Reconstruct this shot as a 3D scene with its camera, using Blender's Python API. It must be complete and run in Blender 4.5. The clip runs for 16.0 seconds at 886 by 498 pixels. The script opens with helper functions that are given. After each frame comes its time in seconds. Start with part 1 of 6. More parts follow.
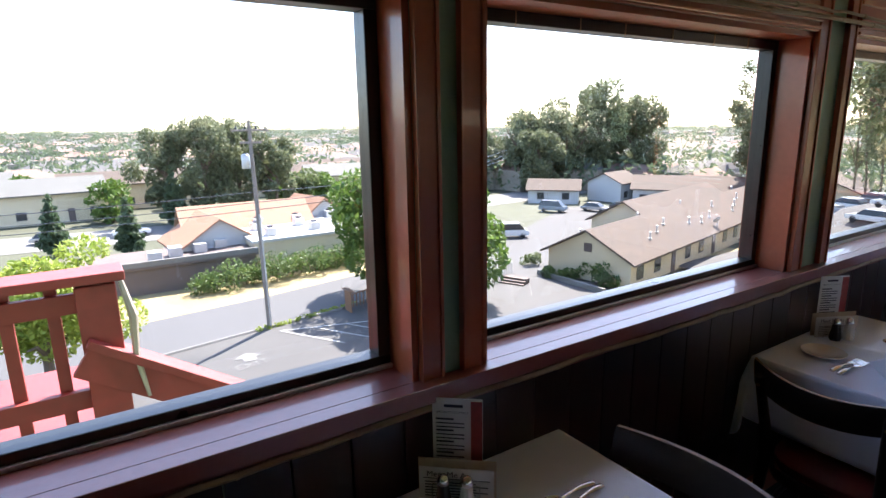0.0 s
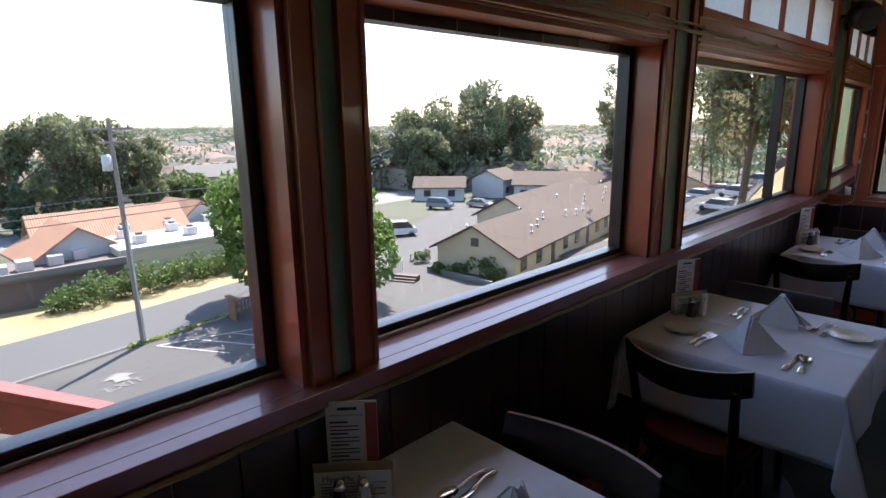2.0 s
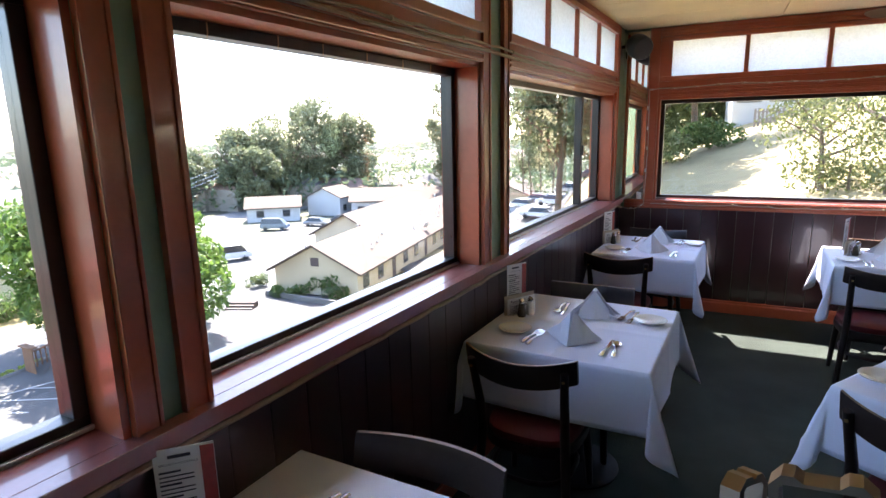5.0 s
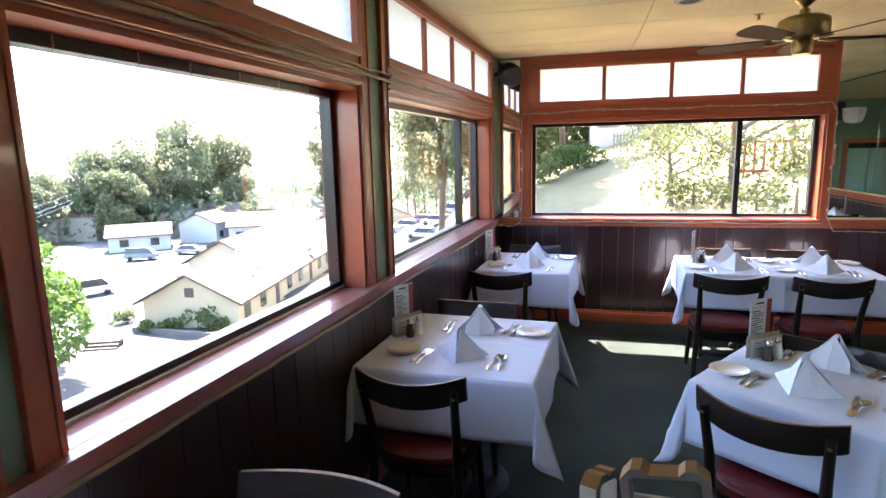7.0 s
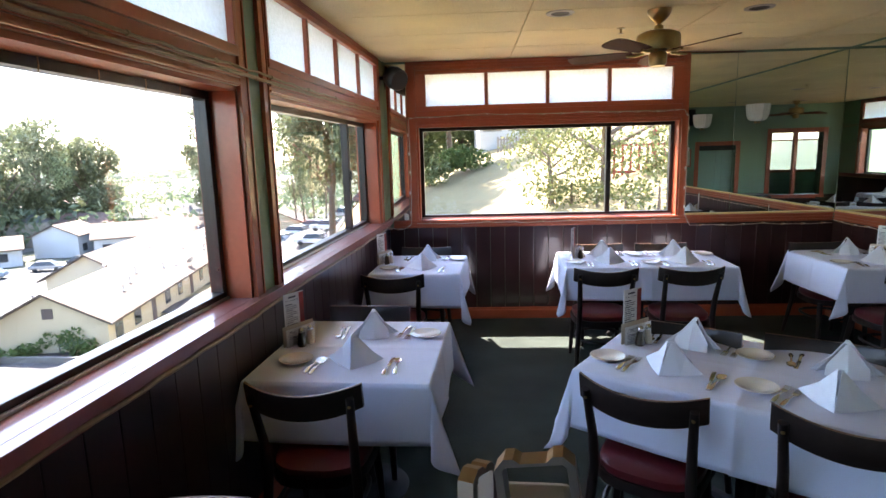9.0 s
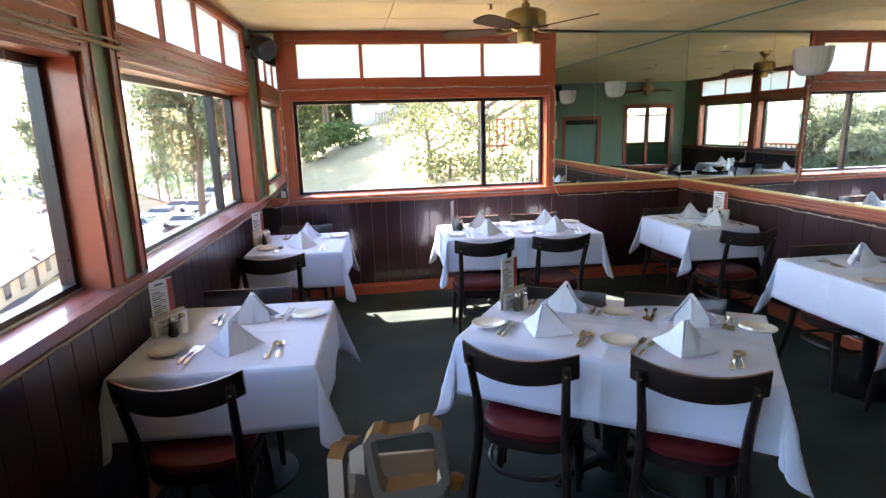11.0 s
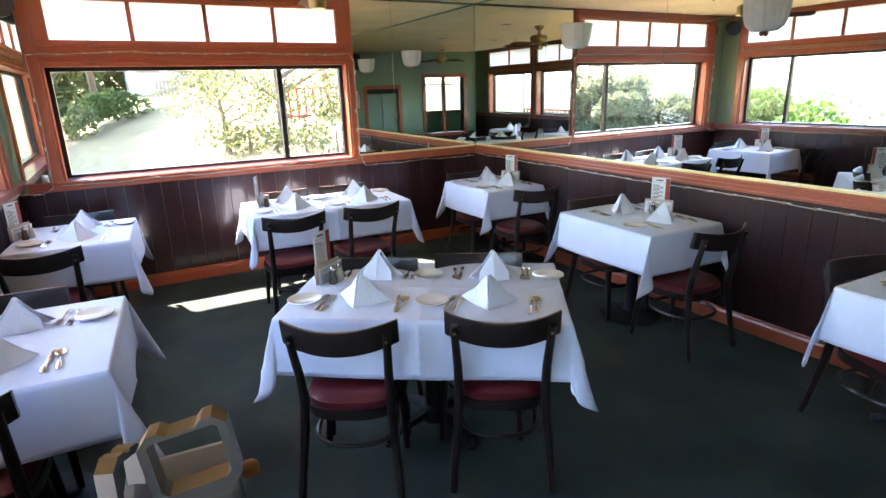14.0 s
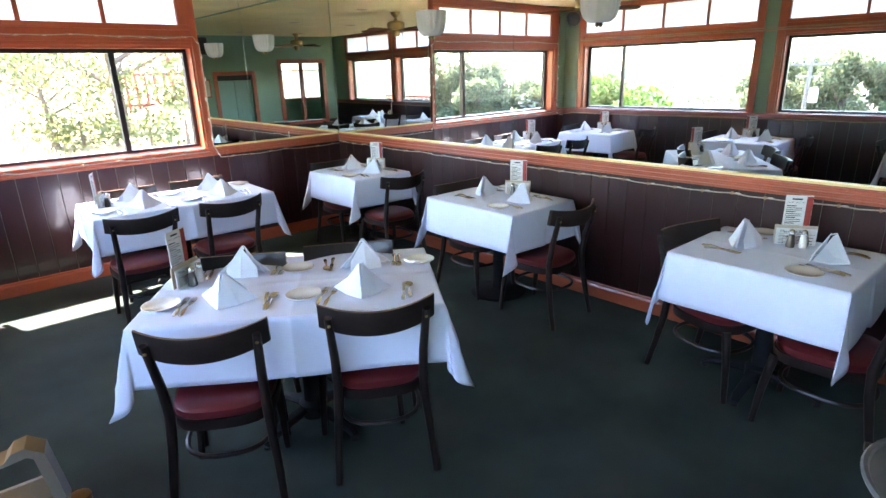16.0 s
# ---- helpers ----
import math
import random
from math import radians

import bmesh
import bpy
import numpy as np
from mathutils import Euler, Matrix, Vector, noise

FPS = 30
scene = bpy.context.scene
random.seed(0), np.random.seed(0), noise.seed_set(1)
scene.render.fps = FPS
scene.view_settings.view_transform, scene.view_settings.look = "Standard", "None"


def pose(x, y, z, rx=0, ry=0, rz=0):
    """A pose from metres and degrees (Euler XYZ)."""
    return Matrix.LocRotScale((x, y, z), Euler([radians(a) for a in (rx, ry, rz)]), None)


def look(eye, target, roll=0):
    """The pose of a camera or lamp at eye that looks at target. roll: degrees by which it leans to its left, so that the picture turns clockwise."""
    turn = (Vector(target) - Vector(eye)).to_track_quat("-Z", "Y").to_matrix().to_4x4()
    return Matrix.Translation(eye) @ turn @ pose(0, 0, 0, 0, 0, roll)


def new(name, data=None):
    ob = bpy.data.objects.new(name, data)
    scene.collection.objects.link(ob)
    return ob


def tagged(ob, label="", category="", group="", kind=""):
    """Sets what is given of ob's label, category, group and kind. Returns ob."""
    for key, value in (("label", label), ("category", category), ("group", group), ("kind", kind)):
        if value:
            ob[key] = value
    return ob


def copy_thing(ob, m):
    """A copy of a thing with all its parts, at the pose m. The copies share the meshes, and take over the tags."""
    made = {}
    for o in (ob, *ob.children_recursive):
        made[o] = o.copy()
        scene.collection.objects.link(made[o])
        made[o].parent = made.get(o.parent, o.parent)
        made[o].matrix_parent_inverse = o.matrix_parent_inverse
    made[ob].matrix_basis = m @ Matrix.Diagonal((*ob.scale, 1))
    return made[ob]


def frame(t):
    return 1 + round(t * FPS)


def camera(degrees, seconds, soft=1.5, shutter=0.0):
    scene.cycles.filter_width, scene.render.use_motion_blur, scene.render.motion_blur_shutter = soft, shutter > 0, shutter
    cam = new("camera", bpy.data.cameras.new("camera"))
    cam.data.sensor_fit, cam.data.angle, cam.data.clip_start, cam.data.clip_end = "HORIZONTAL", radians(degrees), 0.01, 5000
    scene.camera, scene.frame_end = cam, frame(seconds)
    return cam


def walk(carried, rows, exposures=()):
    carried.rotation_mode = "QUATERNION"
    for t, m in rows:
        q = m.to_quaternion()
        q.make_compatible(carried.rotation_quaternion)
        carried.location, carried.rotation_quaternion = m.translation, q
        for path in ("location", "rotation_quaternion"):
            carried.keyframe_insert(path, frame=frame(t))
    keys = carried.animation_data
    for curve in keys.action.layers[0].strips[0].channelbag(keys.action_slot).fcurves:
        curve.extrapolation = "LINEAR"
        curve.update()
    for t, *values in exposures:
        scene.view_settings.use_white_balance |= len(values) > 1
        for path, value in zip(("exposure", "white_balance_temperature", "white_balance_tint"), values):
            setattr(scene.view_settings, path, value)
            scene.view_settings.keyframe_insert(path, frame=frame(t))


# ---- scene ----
cam = camera(76.76, 16.0)
PATH = [
    (0.0, pose(1.1558, -0.0078, 1.700, 77.24, 0.98, 57.25)),
    (0.5, pose(1.1566, -0.0065, 1.700, 77.11, 0.90, 54.29)),
    (1.0, pose(1.1576, -0.0052, 1.700, 77.03, 0.78, 51.27)),
    (1.5, pose(1.1586, -0.0040, 1.700, 76.97, 0.83, 48.24)),
    (2.0, pose(1.1595, -0.0031, 1.700, 76.91, 0.83, 45.73)),
    (2.5, pose(1.1604, -0.0022, 1.700, 76.97, 0.98, 43.33)),
    (3.0, pose(1.1615, -0.0012, 1.700, 77.08, 0.90, 40.47)),
    (3.5, pose(1.1627, -0.0002, 1.700, 77.27, 0.98, 37.65)),
    (4.0, pose(1.1638, 0.0006, 1.700, 77.52, 1.06, 34.87)),
    (6.5, pose(1.1706, 0.0042, 1.700, 79.76, 1.27, 20.18)),
    (7.0, pose(1.1721, 0.0046, 1.700, 80.23, 1.23, 17.31)),
    (7.5, pose(1.1734, 0.0050, 1.700, 80.63, 1.33, 14.63)),
    (8.0, pose(1.1748, 0.0053, 1.700, 80.75, 1.34, 11.95)),
    (8.5, pose(1.1763, 0.0056, 1.700, 80.66, 1.37, 8.95)),
    (9.0, pose(1.1778, 0.0058, 1.700, 80.32, 1.48, 6.12)),
    (11.5, pose(1.1857, 0.0056, 1.700, 76.78, 1.53, -9.11)),
    (12.0, pose(1.1873, 0.0053, 1.700, 76.19, 1.56, -12.09)),
    (12.5, pose(1.1889, 0.0050, 1.700, 75.57, 1.51, -15.18)),
    (13.0, pose(1.1906, 0.0044, 1.700, 74.99, 1.69, -18.64)),
    (13.5, pose(1.1923, 0.0038, 1.700, 74.44, 1.76, -22.09)),
    (14.0, pose(1.1939, 0.0031, 1.700, 73.95, 1.70, -25.55)),
    (14.5, pose(1.1954, 0.0023, 1.700, 73.51, 1.35, -28.74)),
    (15.0, pose(1.1970, 0.0014, 1.700, 72.97, 1.71, -32.25)),
    (15.5, pose(1.1985, 0.0003, 1.700, 72.59, 1.76, -35.75)),
    (16.0, pose(1.2000, -0.0007, 1.700, 72.29, 1.57, -39.18)),
]
walk(cam, PATH, exposures=[(0.0, 2.58, 6500, 22), (1.0, 2.23, 6500, 22), (2.5, 2.03, 6500, 22), (3.0, 2.21, 6500, 22), (4.0, 2.71, 6500, 22), (6.5, 3.96, 6600, 22), (8.0, 3.86, 6600, 22), (9.0, 3.56, 6700, 22), (11.5, 4.20, 6650, 22), (13.5, 4.35, 6650, 21), (15.0, 4.60, 6500, 20), (16.0, 4.70, 6400, 20)])

# ---- daylight: high sun on the window corner, clear sky ----
world = bpy.data.worlds.new("sky")
scene.world = world
world.use_nodes = True
wn = world.node_tree.nodes
sky = wn.new("ShaderNodeTexSky")
sky.sky_type = 'NISHITA'
sky.sun_disc = False
SUN_TO = Vector((-0.42, 0.55, 1.0)).normalized()
sky.sun_elevation = math.asin(SUN_TO.z)
sky.sun_rotation = math.atan2(SUN_TO.x, SUN_TO.y)
sky.air_density, sky.dust_density, sky.ozone_density = 1.0, 0.9, 1.4
wn["Background"].inputs[1].default_value = 0.13
world.node_tree.links.new(sky.outputs[0], wn["Background"].inputs[0])
sun = new("sun", bpy.data.lights.new("sun", 'SUN'))
sun.data.energy, sun.data.angle, sun.data.color = 4.0, radians(0.55), (1.0, 0.93, 0.83)
sun.matrix_world = look(SUN_TO * 50, (0, 0, 0))

# ---- small tools ----
def mat(name, color, rough=0.6, metal=0.0, vary=0.12, scale=6.0, bump=0.0, bump_scale=60.0, rand=0.0, coat=0.0, sheen=0.0, stretch=(1, 1, 1), spec=0.5):
    """Painted, wooden or woven surface: broad stains, fine grain and relief."""
    m = bpy.data.materials.new(name)
    m.use_nodes = True
    n, l = m.node_tree.nodes, m.node_tree.links
    b = n["Principled BSDF"]
    tc = n.new("ShaderNodeTexCoord")
    mp = n.new("ShaderNodeMapping")
    mp.inputs["Scale"].default_value = stretch
    l.new(tc.outputs["Object"], mp.inputs[0])
    big = n.new("ShaderNodeTexNoise")
    big.inputs["Scale"].default_value = scale
    big.inputs["Detail"].default_value = 4
    fine = n.new("ShaderNodeTexNoise")
    fine.inputs["Scale"].default_value = bump_scale
    fine.inputs["Detail"].default_value = 3
    l.new(mp.outputs[0], big.inputs[0])
    l.new(mp.outputs[0], fine.inputs[0])
    add = n.new("ShaderNodeMath")
    add.operation = 'ADD'
    half = n.new("ShaderNodeMath")
    half.operation = 'MULTIPLY'
    half.inputs[1].default_value = 0.5
    l.new(fine.outputs[0], half.inputs[0])
    l.new(big.outputs[0], add.inputs[0])
    l.new(half.outputs[0], add.inputs[1])
    rng = n.new("ShaderNodeMapRange")
    rng.inputs[1].default_value, rng.inputs[2].default_value = 0.45, 1.05
    rng.inputs[3].default_value, rng.inputs[4].default_value = 1 - vary, 1 + vary
    l.new(add.outputs[0], rng.inputs[0])
    val = rng.outputs[0]
    if rand:
        oi = n.new("ShaderNodeObjectInfo")
        r2 = n.new("ShaderNodeMapRange")
        r2.inputs[3].default_value, r2.inputs[4].default_value = 1 - rand, 1 + rand
        l.new(oi.outputs["Random"], r2.inputs[0])
        mu = n.new("ShaderNodeMath")
        mu.operation = 'MULTIPLY'
        l.new(val, mu.inputs[0])
        l.new(r2.outputs[0], mu.inputs[1])
        val = mu.outputs[0]
    sc = n.new("ShaderNodeVectorMath")
    sc.operation = 'SCALE'
    sc.inputs[0].default_value = color
    l.new(val, sc.inputs["Scale"])
    l.new(sc.outputs[0], b.inputs["Base Color"])
    rr = n.new("ShaderNodeMapRange")
    rr.inputs[3].default_value, rr.inputs[4].default_value = max(0.02, rough * 0.8), min(1, rough * 1.2)
    l.new(big.outputs[0], rr.inputs[0])
    l.new(rr.outputs[0], b.inputs["Roughness"])
    b.inputs["Metallic"].default_value = metal
    b.inputs["Coat Weight"].default_value = coat
    b.inputs["Sheen Weight"].default_value = sheen
    b.inputs["Specular IOR Level"].default_value = spec
    if bump:
        bp = n.new("ShaderNodeBump")
        bp.inputs["Strength"].default_value = bump
        bp.inputs["Distance"].default_value = 0.01
        l.new(fine.outputs[0], bp.inputs["Height"])
        l.new(bp.outputs[0], b.inputs["Normal"])
    return m


def leaf_mat(name, c1, c2):
    m = bpy.data.materials.new(name)
    m.use_nodes = True
    n, l = m.node_tree.nodes, m.node_tree.links
    b = n["Principled BSDF"]
    g = n.new("ShaderNodeNewGeometry")
    mx = n.new("ShaderNodeMix")
    mx.data_type = 'RGBA'
    mx.inputs[6].default_value, mx.inputs[7].default_value = (*c1, 1), (*c2, 1)
    l.new(g.outputs["Random Per Island"], mx.inputs[0])
    l.new(mx.outputs[2], b.inputs["Base Color"])
    b.inputs["Roughness"].default_value = 0.55
    tr = n.new("ShaderNodeBsdfTranslucent")
    l.new(mx.outputs[2], tr.inputs[0])
    ms = n.new("ShaderNodeMixShader")
    ms.inputs[0].default_value = 0.42
    l.new(b.outputs[0], ms.inputs[1])
    l.new(tr.outputs[0], ms.inputs[2])
    l.new(ms.outputs[0], n["Material Output"].inputs[0])
    return m


def glass_mat():
    m = bpy.data.materials.new("window_glass")
    m.use_nodes = True
    n, l = m.node_tree.nodes, m.node_tree.links
    n.remove(n["Principled BSDF"])
    t, g, mx, f = n.new("ShaderNodeBsdfTransparent"), n.new("ShaderNodeBsdfGlossy"), n.new("ShaderNodeMixShader"), n.new("ShaderNodeLayerWeight")
    pw, ad = n.new("ShaderNodeMath"), n.new("ShaderNodeMath")
    pw.operation, ad.operation = 'POWER', 'MULTIPLY_ADD'
    pw.inputs[1].default_value, ad.inputs[1].default_value, ad.inputs[2].default_value = 4.0, 0.6, 0.03
    l.new(f.outputs["Facing"], pw.inputs[0])
    l.new(pw.outputs[0], ad.inputs[0])
    t.inputs[0].default_value = (0.93, 0.96, 0.95, 1)
    g.inputs["Roughness"].default_value = 0.01
    f.inputs[0].default_value = 0.5
    l.new(ad.outputs[0], mx.inputs[0])
    l.new(t.outputs[0], mx.inputs[1])
    l.new(g.outputs[0], mx.inputs[2])
    l.new(mx.outputs[0], n["Material Output"].inputs[0])
    return m


def frosted_mat():
    m = bpy.data.materials.new("frosted_glass")
    m.use_nodes = True
    n, l = m.node_tree.nodes, m.node_tree.links
    b = n["Principled BSDF"]
    b.inputs["Base Color"].default_value = (0.75, 0.78, 0.78, 1)
    b.inputs["Roughness"].default_value = 0.35
    tc, v = n.new("ShaderNodeTexCoord"), n.new("ShaderNodeTexVoronoi")
    v.inputs["Scale"].default_value = 90
    l.new(tc.outputs["Object"], v.inputs[0])
    bp = n.new("ShaderNodeBump")
    bp.inputs["Strength"].default_value, bp.inputs["Distance"].default_value = 0.3, 0.006
    l.new(v.outputs[0], bp.inputs["Height"])
    nz = n.new("ShaderNodeTexNoise")
    nz.inputs["Scale"].default_value = 55
    nz.inputs["Detail"].default_value = 5
    l.new(tc.outputs["Object"], nz.inputs[0])
    r = n.new("ShaderNodeMapRange")
    r.inputs[1].default_value, r.inputs[2].default_value, r.inputs[3].default_value, r.inputs[4].default_value = 0.3, 0.7, 0.88, 1.0
    l.new(nz.outputs[0], r.inputs[0])
    tr = n.new("ShaderNodeBsdfTranslucent")
    tint = n.new("ShaderNodeVectorMath")
    tint.operation = 'SCALE'
    tint.inputs[0].default_value = (0.90, 0.96, 1.0)
    l.new(r.outputs[0], tint.inputs["Scale"])
    l.new(tint.outputs[0], tr.inputs[0])
    l.new(bp.outputs[0], b.inputs["Normal"])
    l.new(bp.outputs[0], tr.inputs["Normal"])
    mx = n.new("ShaderNodeMixShader")
    mx.inputs[0].default_value = 0.8
    l.new(b.outputs[0], mx.inputs[1])
    l.new(tr.outputs[0], mx.inputs[2])
    l.new(mx.outputs[0], n["Material Output"].inputs[0])
    return m


def mirror_mat():
    m = bpy.data.materials.new("mirror_glass")
    m.use_nodes = True
    b = m.node_tree.nodes["Principled BSDF"]
    b.inputs["Base Color"].default_value = (0.83, 0.87, 0.84, 1)
    b.inputs["Metallic"].default_value = 1
    b.inputs["Roughness"].default_value = 0.006
    return m


M = dict(
    trim=mat("red_brown_paint", (0.37, 0.088, 0.038), 0.32, vary=0.15, scale=2.5, bump=0.05, bump_scale=40, coat=0.3),
    sill=mat("sill_paint", (0.26, 0.075, 0.06), 0.40, vary=0.18, scale=3, bump=0.05, bump_scale=50, coat=0.6),
    wains=mat("dark_stained_board", (0.029, 0.008, 0.008), 0.30, vary=0.2, scale=4, bump=0.02, bump_scale=24, rand=0.08, coat=0.3, stretch=(3, 3, 0.5)),
    green=mat("sage_green_paint", (0.19, 0.285, 0.19), 0.55, vary=0.08, scale=1.5, bump=0.05, bump_scale=80),
    ceil=mat("ceiling_board", (0.80, 0.66, 0.35), 0.85, vary=0.15, scale=1.6, bump=0.7, bump_scale=75),
    carpet=mat("dark_green_carpet", (0.050, 0.065, 0.056), 0.97, vary=0.42, scale=2.2, bump=0.8, bump_scale=320, spec=0.1),
    cloth=mat("white_linen", (0.69, 0.745, 0.89), 0.85, vary=0.03, scale=4, bump=0.12, bump_scale=500, sheen=0.15, spec=0.2),
    napkin=mat("white_napkin", (0.77, 0.81, 0.88), 0.85, vary=0.03, bump=0.15, bump_scale=400, spec=0.2),
    chair=mat("ebonised_wood", (0.016, 0.010, 0.008), 0.40, spec=0.35, vary=0.45, scale=9, bump=0.06, bump_scale=45, coat=0.2),
    worn=mat("worn_wood_edge", (0.16, 0.085, 0.045), 0.45, vary=0.5, scale=30),
    vinyl=mat("burgundy_vinyl", (0.115, 0.014, 0.017), 0.36, vary=0.15, scale=6, bump=0.1, bump_scale=90),
    iron=mat("black_cast_iron", (0.012, 0.012, 0.014), 0.68, spec=0.25, vary=0.2, bump=0.15, bump_scale=80),
    black=mat("black_aluminium", (0.012, 0.013, 0.015), 0.3, vary=0.1),
    alu=mat("weathered_aluminium", (0.45, 0.47, 0.5), 0.4, metal=0.8, vary=0.1),
    steel=mat("stainless_steel", (0.62, 0.60, 0.57), 0.16, metal=1.0, vary=0.06),
    brass=mat("antique_brass", (0.42, 0.30, 0.13), 0.3, metal=1.0, vary=0.2),
    china=mat("white_china", (0.78, 0.76, 0.70), 0.12, vary=0.02, coat=0.5),
    paper=mat("menu_paper", (0.74, 0.74, 0.72), 0.6, vary=0.03),
    ink=mat("print_ink", (0.03, 0.03, 0.05), 0.7),
    redprint=mat("red_print", (0.36, 0.05, 0.04), 0.5, vary=0.3, scale=25),
    tanpaper=mat("tan_paper", (0.55, 0.47, 0.36), 0.7),
    bladewood=mat("fan_blade_wood", (0.12, 0.045, 0.022), 0.75, spec=0.2, vary=0.25, scale=8, stretch=(0.4, 3, 1)),
    bowl=mat("opal_glass", (0.75, 0.75, 0.70), 0.25, vary=0.05),
    cable=mat("painted_cable", (0.34, 0.22, 0.13), 0.5, vary=0.2),
    wire=mat("white_cable", (0.42, 0.37, 0.32), 0.5),
    bulb=mat("clear_bulb", (0.7, 0.7, 0.66), 0.15),
    door=mat("green_door", (0.20, 0.33, 0.28), 0.4, vary=0.06),
    wrapper=mat("dark_backing", (0.02, 0.02, 0.02), 0.7),
    pewter=mat("grey_cast_metal", (0.17, 0.175, 0.19), 0.4, metal=0.5, vary=0.15),
    gold=mat("worn_gold_paint", (0.21, 0.115, 0.04), 0.45, metal=0.3, vary=0.3, scale=20),
    salt=mat("salt_glass", (0.72, 0.70, 0.64), 0.2),
    pepper=mat("pepper_glass", (0.09, 0.075, 0.06), 0.2),
    soffit=mat("white_soffit", (0.75, 0.75, 0.72), 0.8, vary=0.05),
    gilt=mat("gilt_strip", (0.78, 0.62, 0.28), 0.4, metal=0.15, vary=0.1),
    seal=mat("black_rubber", (0.01, 0.01, 0.01), 0.6),
)
M["glass"], M["frost"], M["mirror"] = glass_mat(), frosted_mat(), mirror_mat()


def box(bm, x0, y0, z0, x1, y1, z1, bevel=0.0):
    """A box between two corners, with eased edges where a bevel is given."""
    g = bmesh.ops.create_cube(bm, size=1.0, matrix=Matrix.Translation(((x0 + x1) / 2, (y0 + y1) / 2, (z0 + z1) / 2)) @ Matrix.Diagonal((abs(x1 - x0), abs(y1 - y0), abs(z1 - z0), 1)))
    if bevel:
        es = {e for v in g["verts"] for e in v.link_edges}
        bmesh.ops.bevel(bm, geom=list(es), offset=bevel, segments=2, affect='EDGES', profile=0.6)
    return bm


def B(*args, **kw):
    return box(bmesh.new(), *args, **kw)


def lathe(bm, profile, seg=24, at=(0, 0, 0), arc=2 * math.pi):
    """Turned form from (radius, height) pairs."""
    full = arc > 6.2
    n = seg if full else seg + 1
    rings = []
    for r, z in profile:
        rings.append([bm.verts.new((at[0] + r * math.cos(arc * i / seg), at[1] + r * math.sin(arc * i / seg), at[2] + z)) for i in range(n)])
    for a, b in zip(rings, rings[1:]):
        for i in range(seg):
            j = (i + 1) % n
            bm.faces.new((a[i], a[j], b[j], b[i]))
    if full:
        for ring, flip in ((rings[0], True), (rings[-1], False)):
            if profile[0 if flip else -1][0] > 1e-4:
                bm.faces.new(ring[::-1] if flip else ring)
    return bm


def tube(bm, pts, r, seg=8, flat=1.0):
    """A rod along points; r is one radius or one for each point."""
    pts = [Vector(p) for p in pts]
    rs = r if isinstance(r, (list, tuple)) else [r] * len(pts)
    rings = []
    side = None
    for i, p in enumerate(pts):
        d = (pts[min(i + 1, len(pts) - 1)] - pts[max(i - 1, 0)]).normalized()
        if side is None:
            ref = Vector((0, 0, 1)) if abs(d.z) < 0.9 else Vector((1, 0, 0))
            side = d.cross(ref).normalized()
        side = (side - d * side.dot(d)).normalized()
        up = side.cross(d).normalized()
        rings.append([bm.verts.new(p + side * math.cos(2 * math.pi * k / seg) * rs[i] + up * math.sin(2 * math.pi * k / seg) * rs[i] * flat) for k in range(seg)])
    for a, b in zip(rings, rings[1:]):
        for k in range(seg):
            bm.faces.new((a[k], a[(k + 1) % seg], b[(k + 1) % seg], b[k]))
    bm.faces.new(rings[0][::-1])
    bm.faces.new(rings[-1])
    return bm


def mesh_of(name, bm, material, smooth=False):
    bmesh.ops.recalc_face_normals(bm, faces=bm.faces)
    me = bpy.data.meshes.new(name)
    bm.to_mesh(me)
    bm.free()
    for m in (material if isinstance(material, (list, tuple)) else [material]):
        me.materials.append(m)
    if smooth:
        me.polygons.foreach_set("use_smooth", [True] * len(me.polygons))
        me.set_sharp_from_angle(angle=radians(42))
    return me


def part(name, bm, material, parent, label="", smooth=False):
    ob = new(name, mesh_of(name, bm, material, smooth))
    ob.parent = parent
    return tagged(ob, label)


def single(name, bm, material, label, category, group="", kind="", smooth=False):
    return tagged(new(name, mesh_of(name, bm, material, smooth)), label, category, group, kind)


def thing(name, m, label, category, group="", kind=""):
    ob = new(name)
    ob.empty_display_size = 0.1
    ob.matrix_basis = m
    return tagged(ob, label, category, group, kind)


def piece(name, me, parent, m):
    ob = new(name, me)
    ob.parent = parent
    ob.matrix_basis = m
    return ob


# ---- the room: x from the long window wall to the mirrored wall, y towards the slope window ----
YN, YS, ZC = 5.588, -1.9, 2.585
SILL, HEAD, TB, TT = 1.055, 1.998, 2.189, 2.508
N_SILL, N_HEAD, N_TB, N_TT = 1.040, 1.958, 2.159, 2.462
# the end wall and the mirrored wall stand square to each other and skew to the window wall
UE = 4.407
NF = pose(0, YN, 0, 0, 0, 3.4)
NE = NF @ Vector((UE, 0, 0))
EF = pose(NE.x, NE.y, 0, 0, 0, -86.25)
E_LEN = (NE.y - YS) / math.cos(radians(3.75))
SE = EF @ Vector((E_LEN, 0, 0))
XE = SE.x


def slab(bm, pts, z0, z1):
    """A level plate over a plan outline."""
    lo = [bm.verts.new((x, y, z0)) for x, y in pts]
    hi = [bm.verts.new((x, y, z1)) for x, y in pts]
    k = len(pts)
    bm.faces.new(lo[::-1])
    bm.faces.new(hi)
    for i in range(k):
        bm.faces.new((lo[i], lo[(i + 1) % k], hi[(i + 1) % k], hi[i]))
    return bm


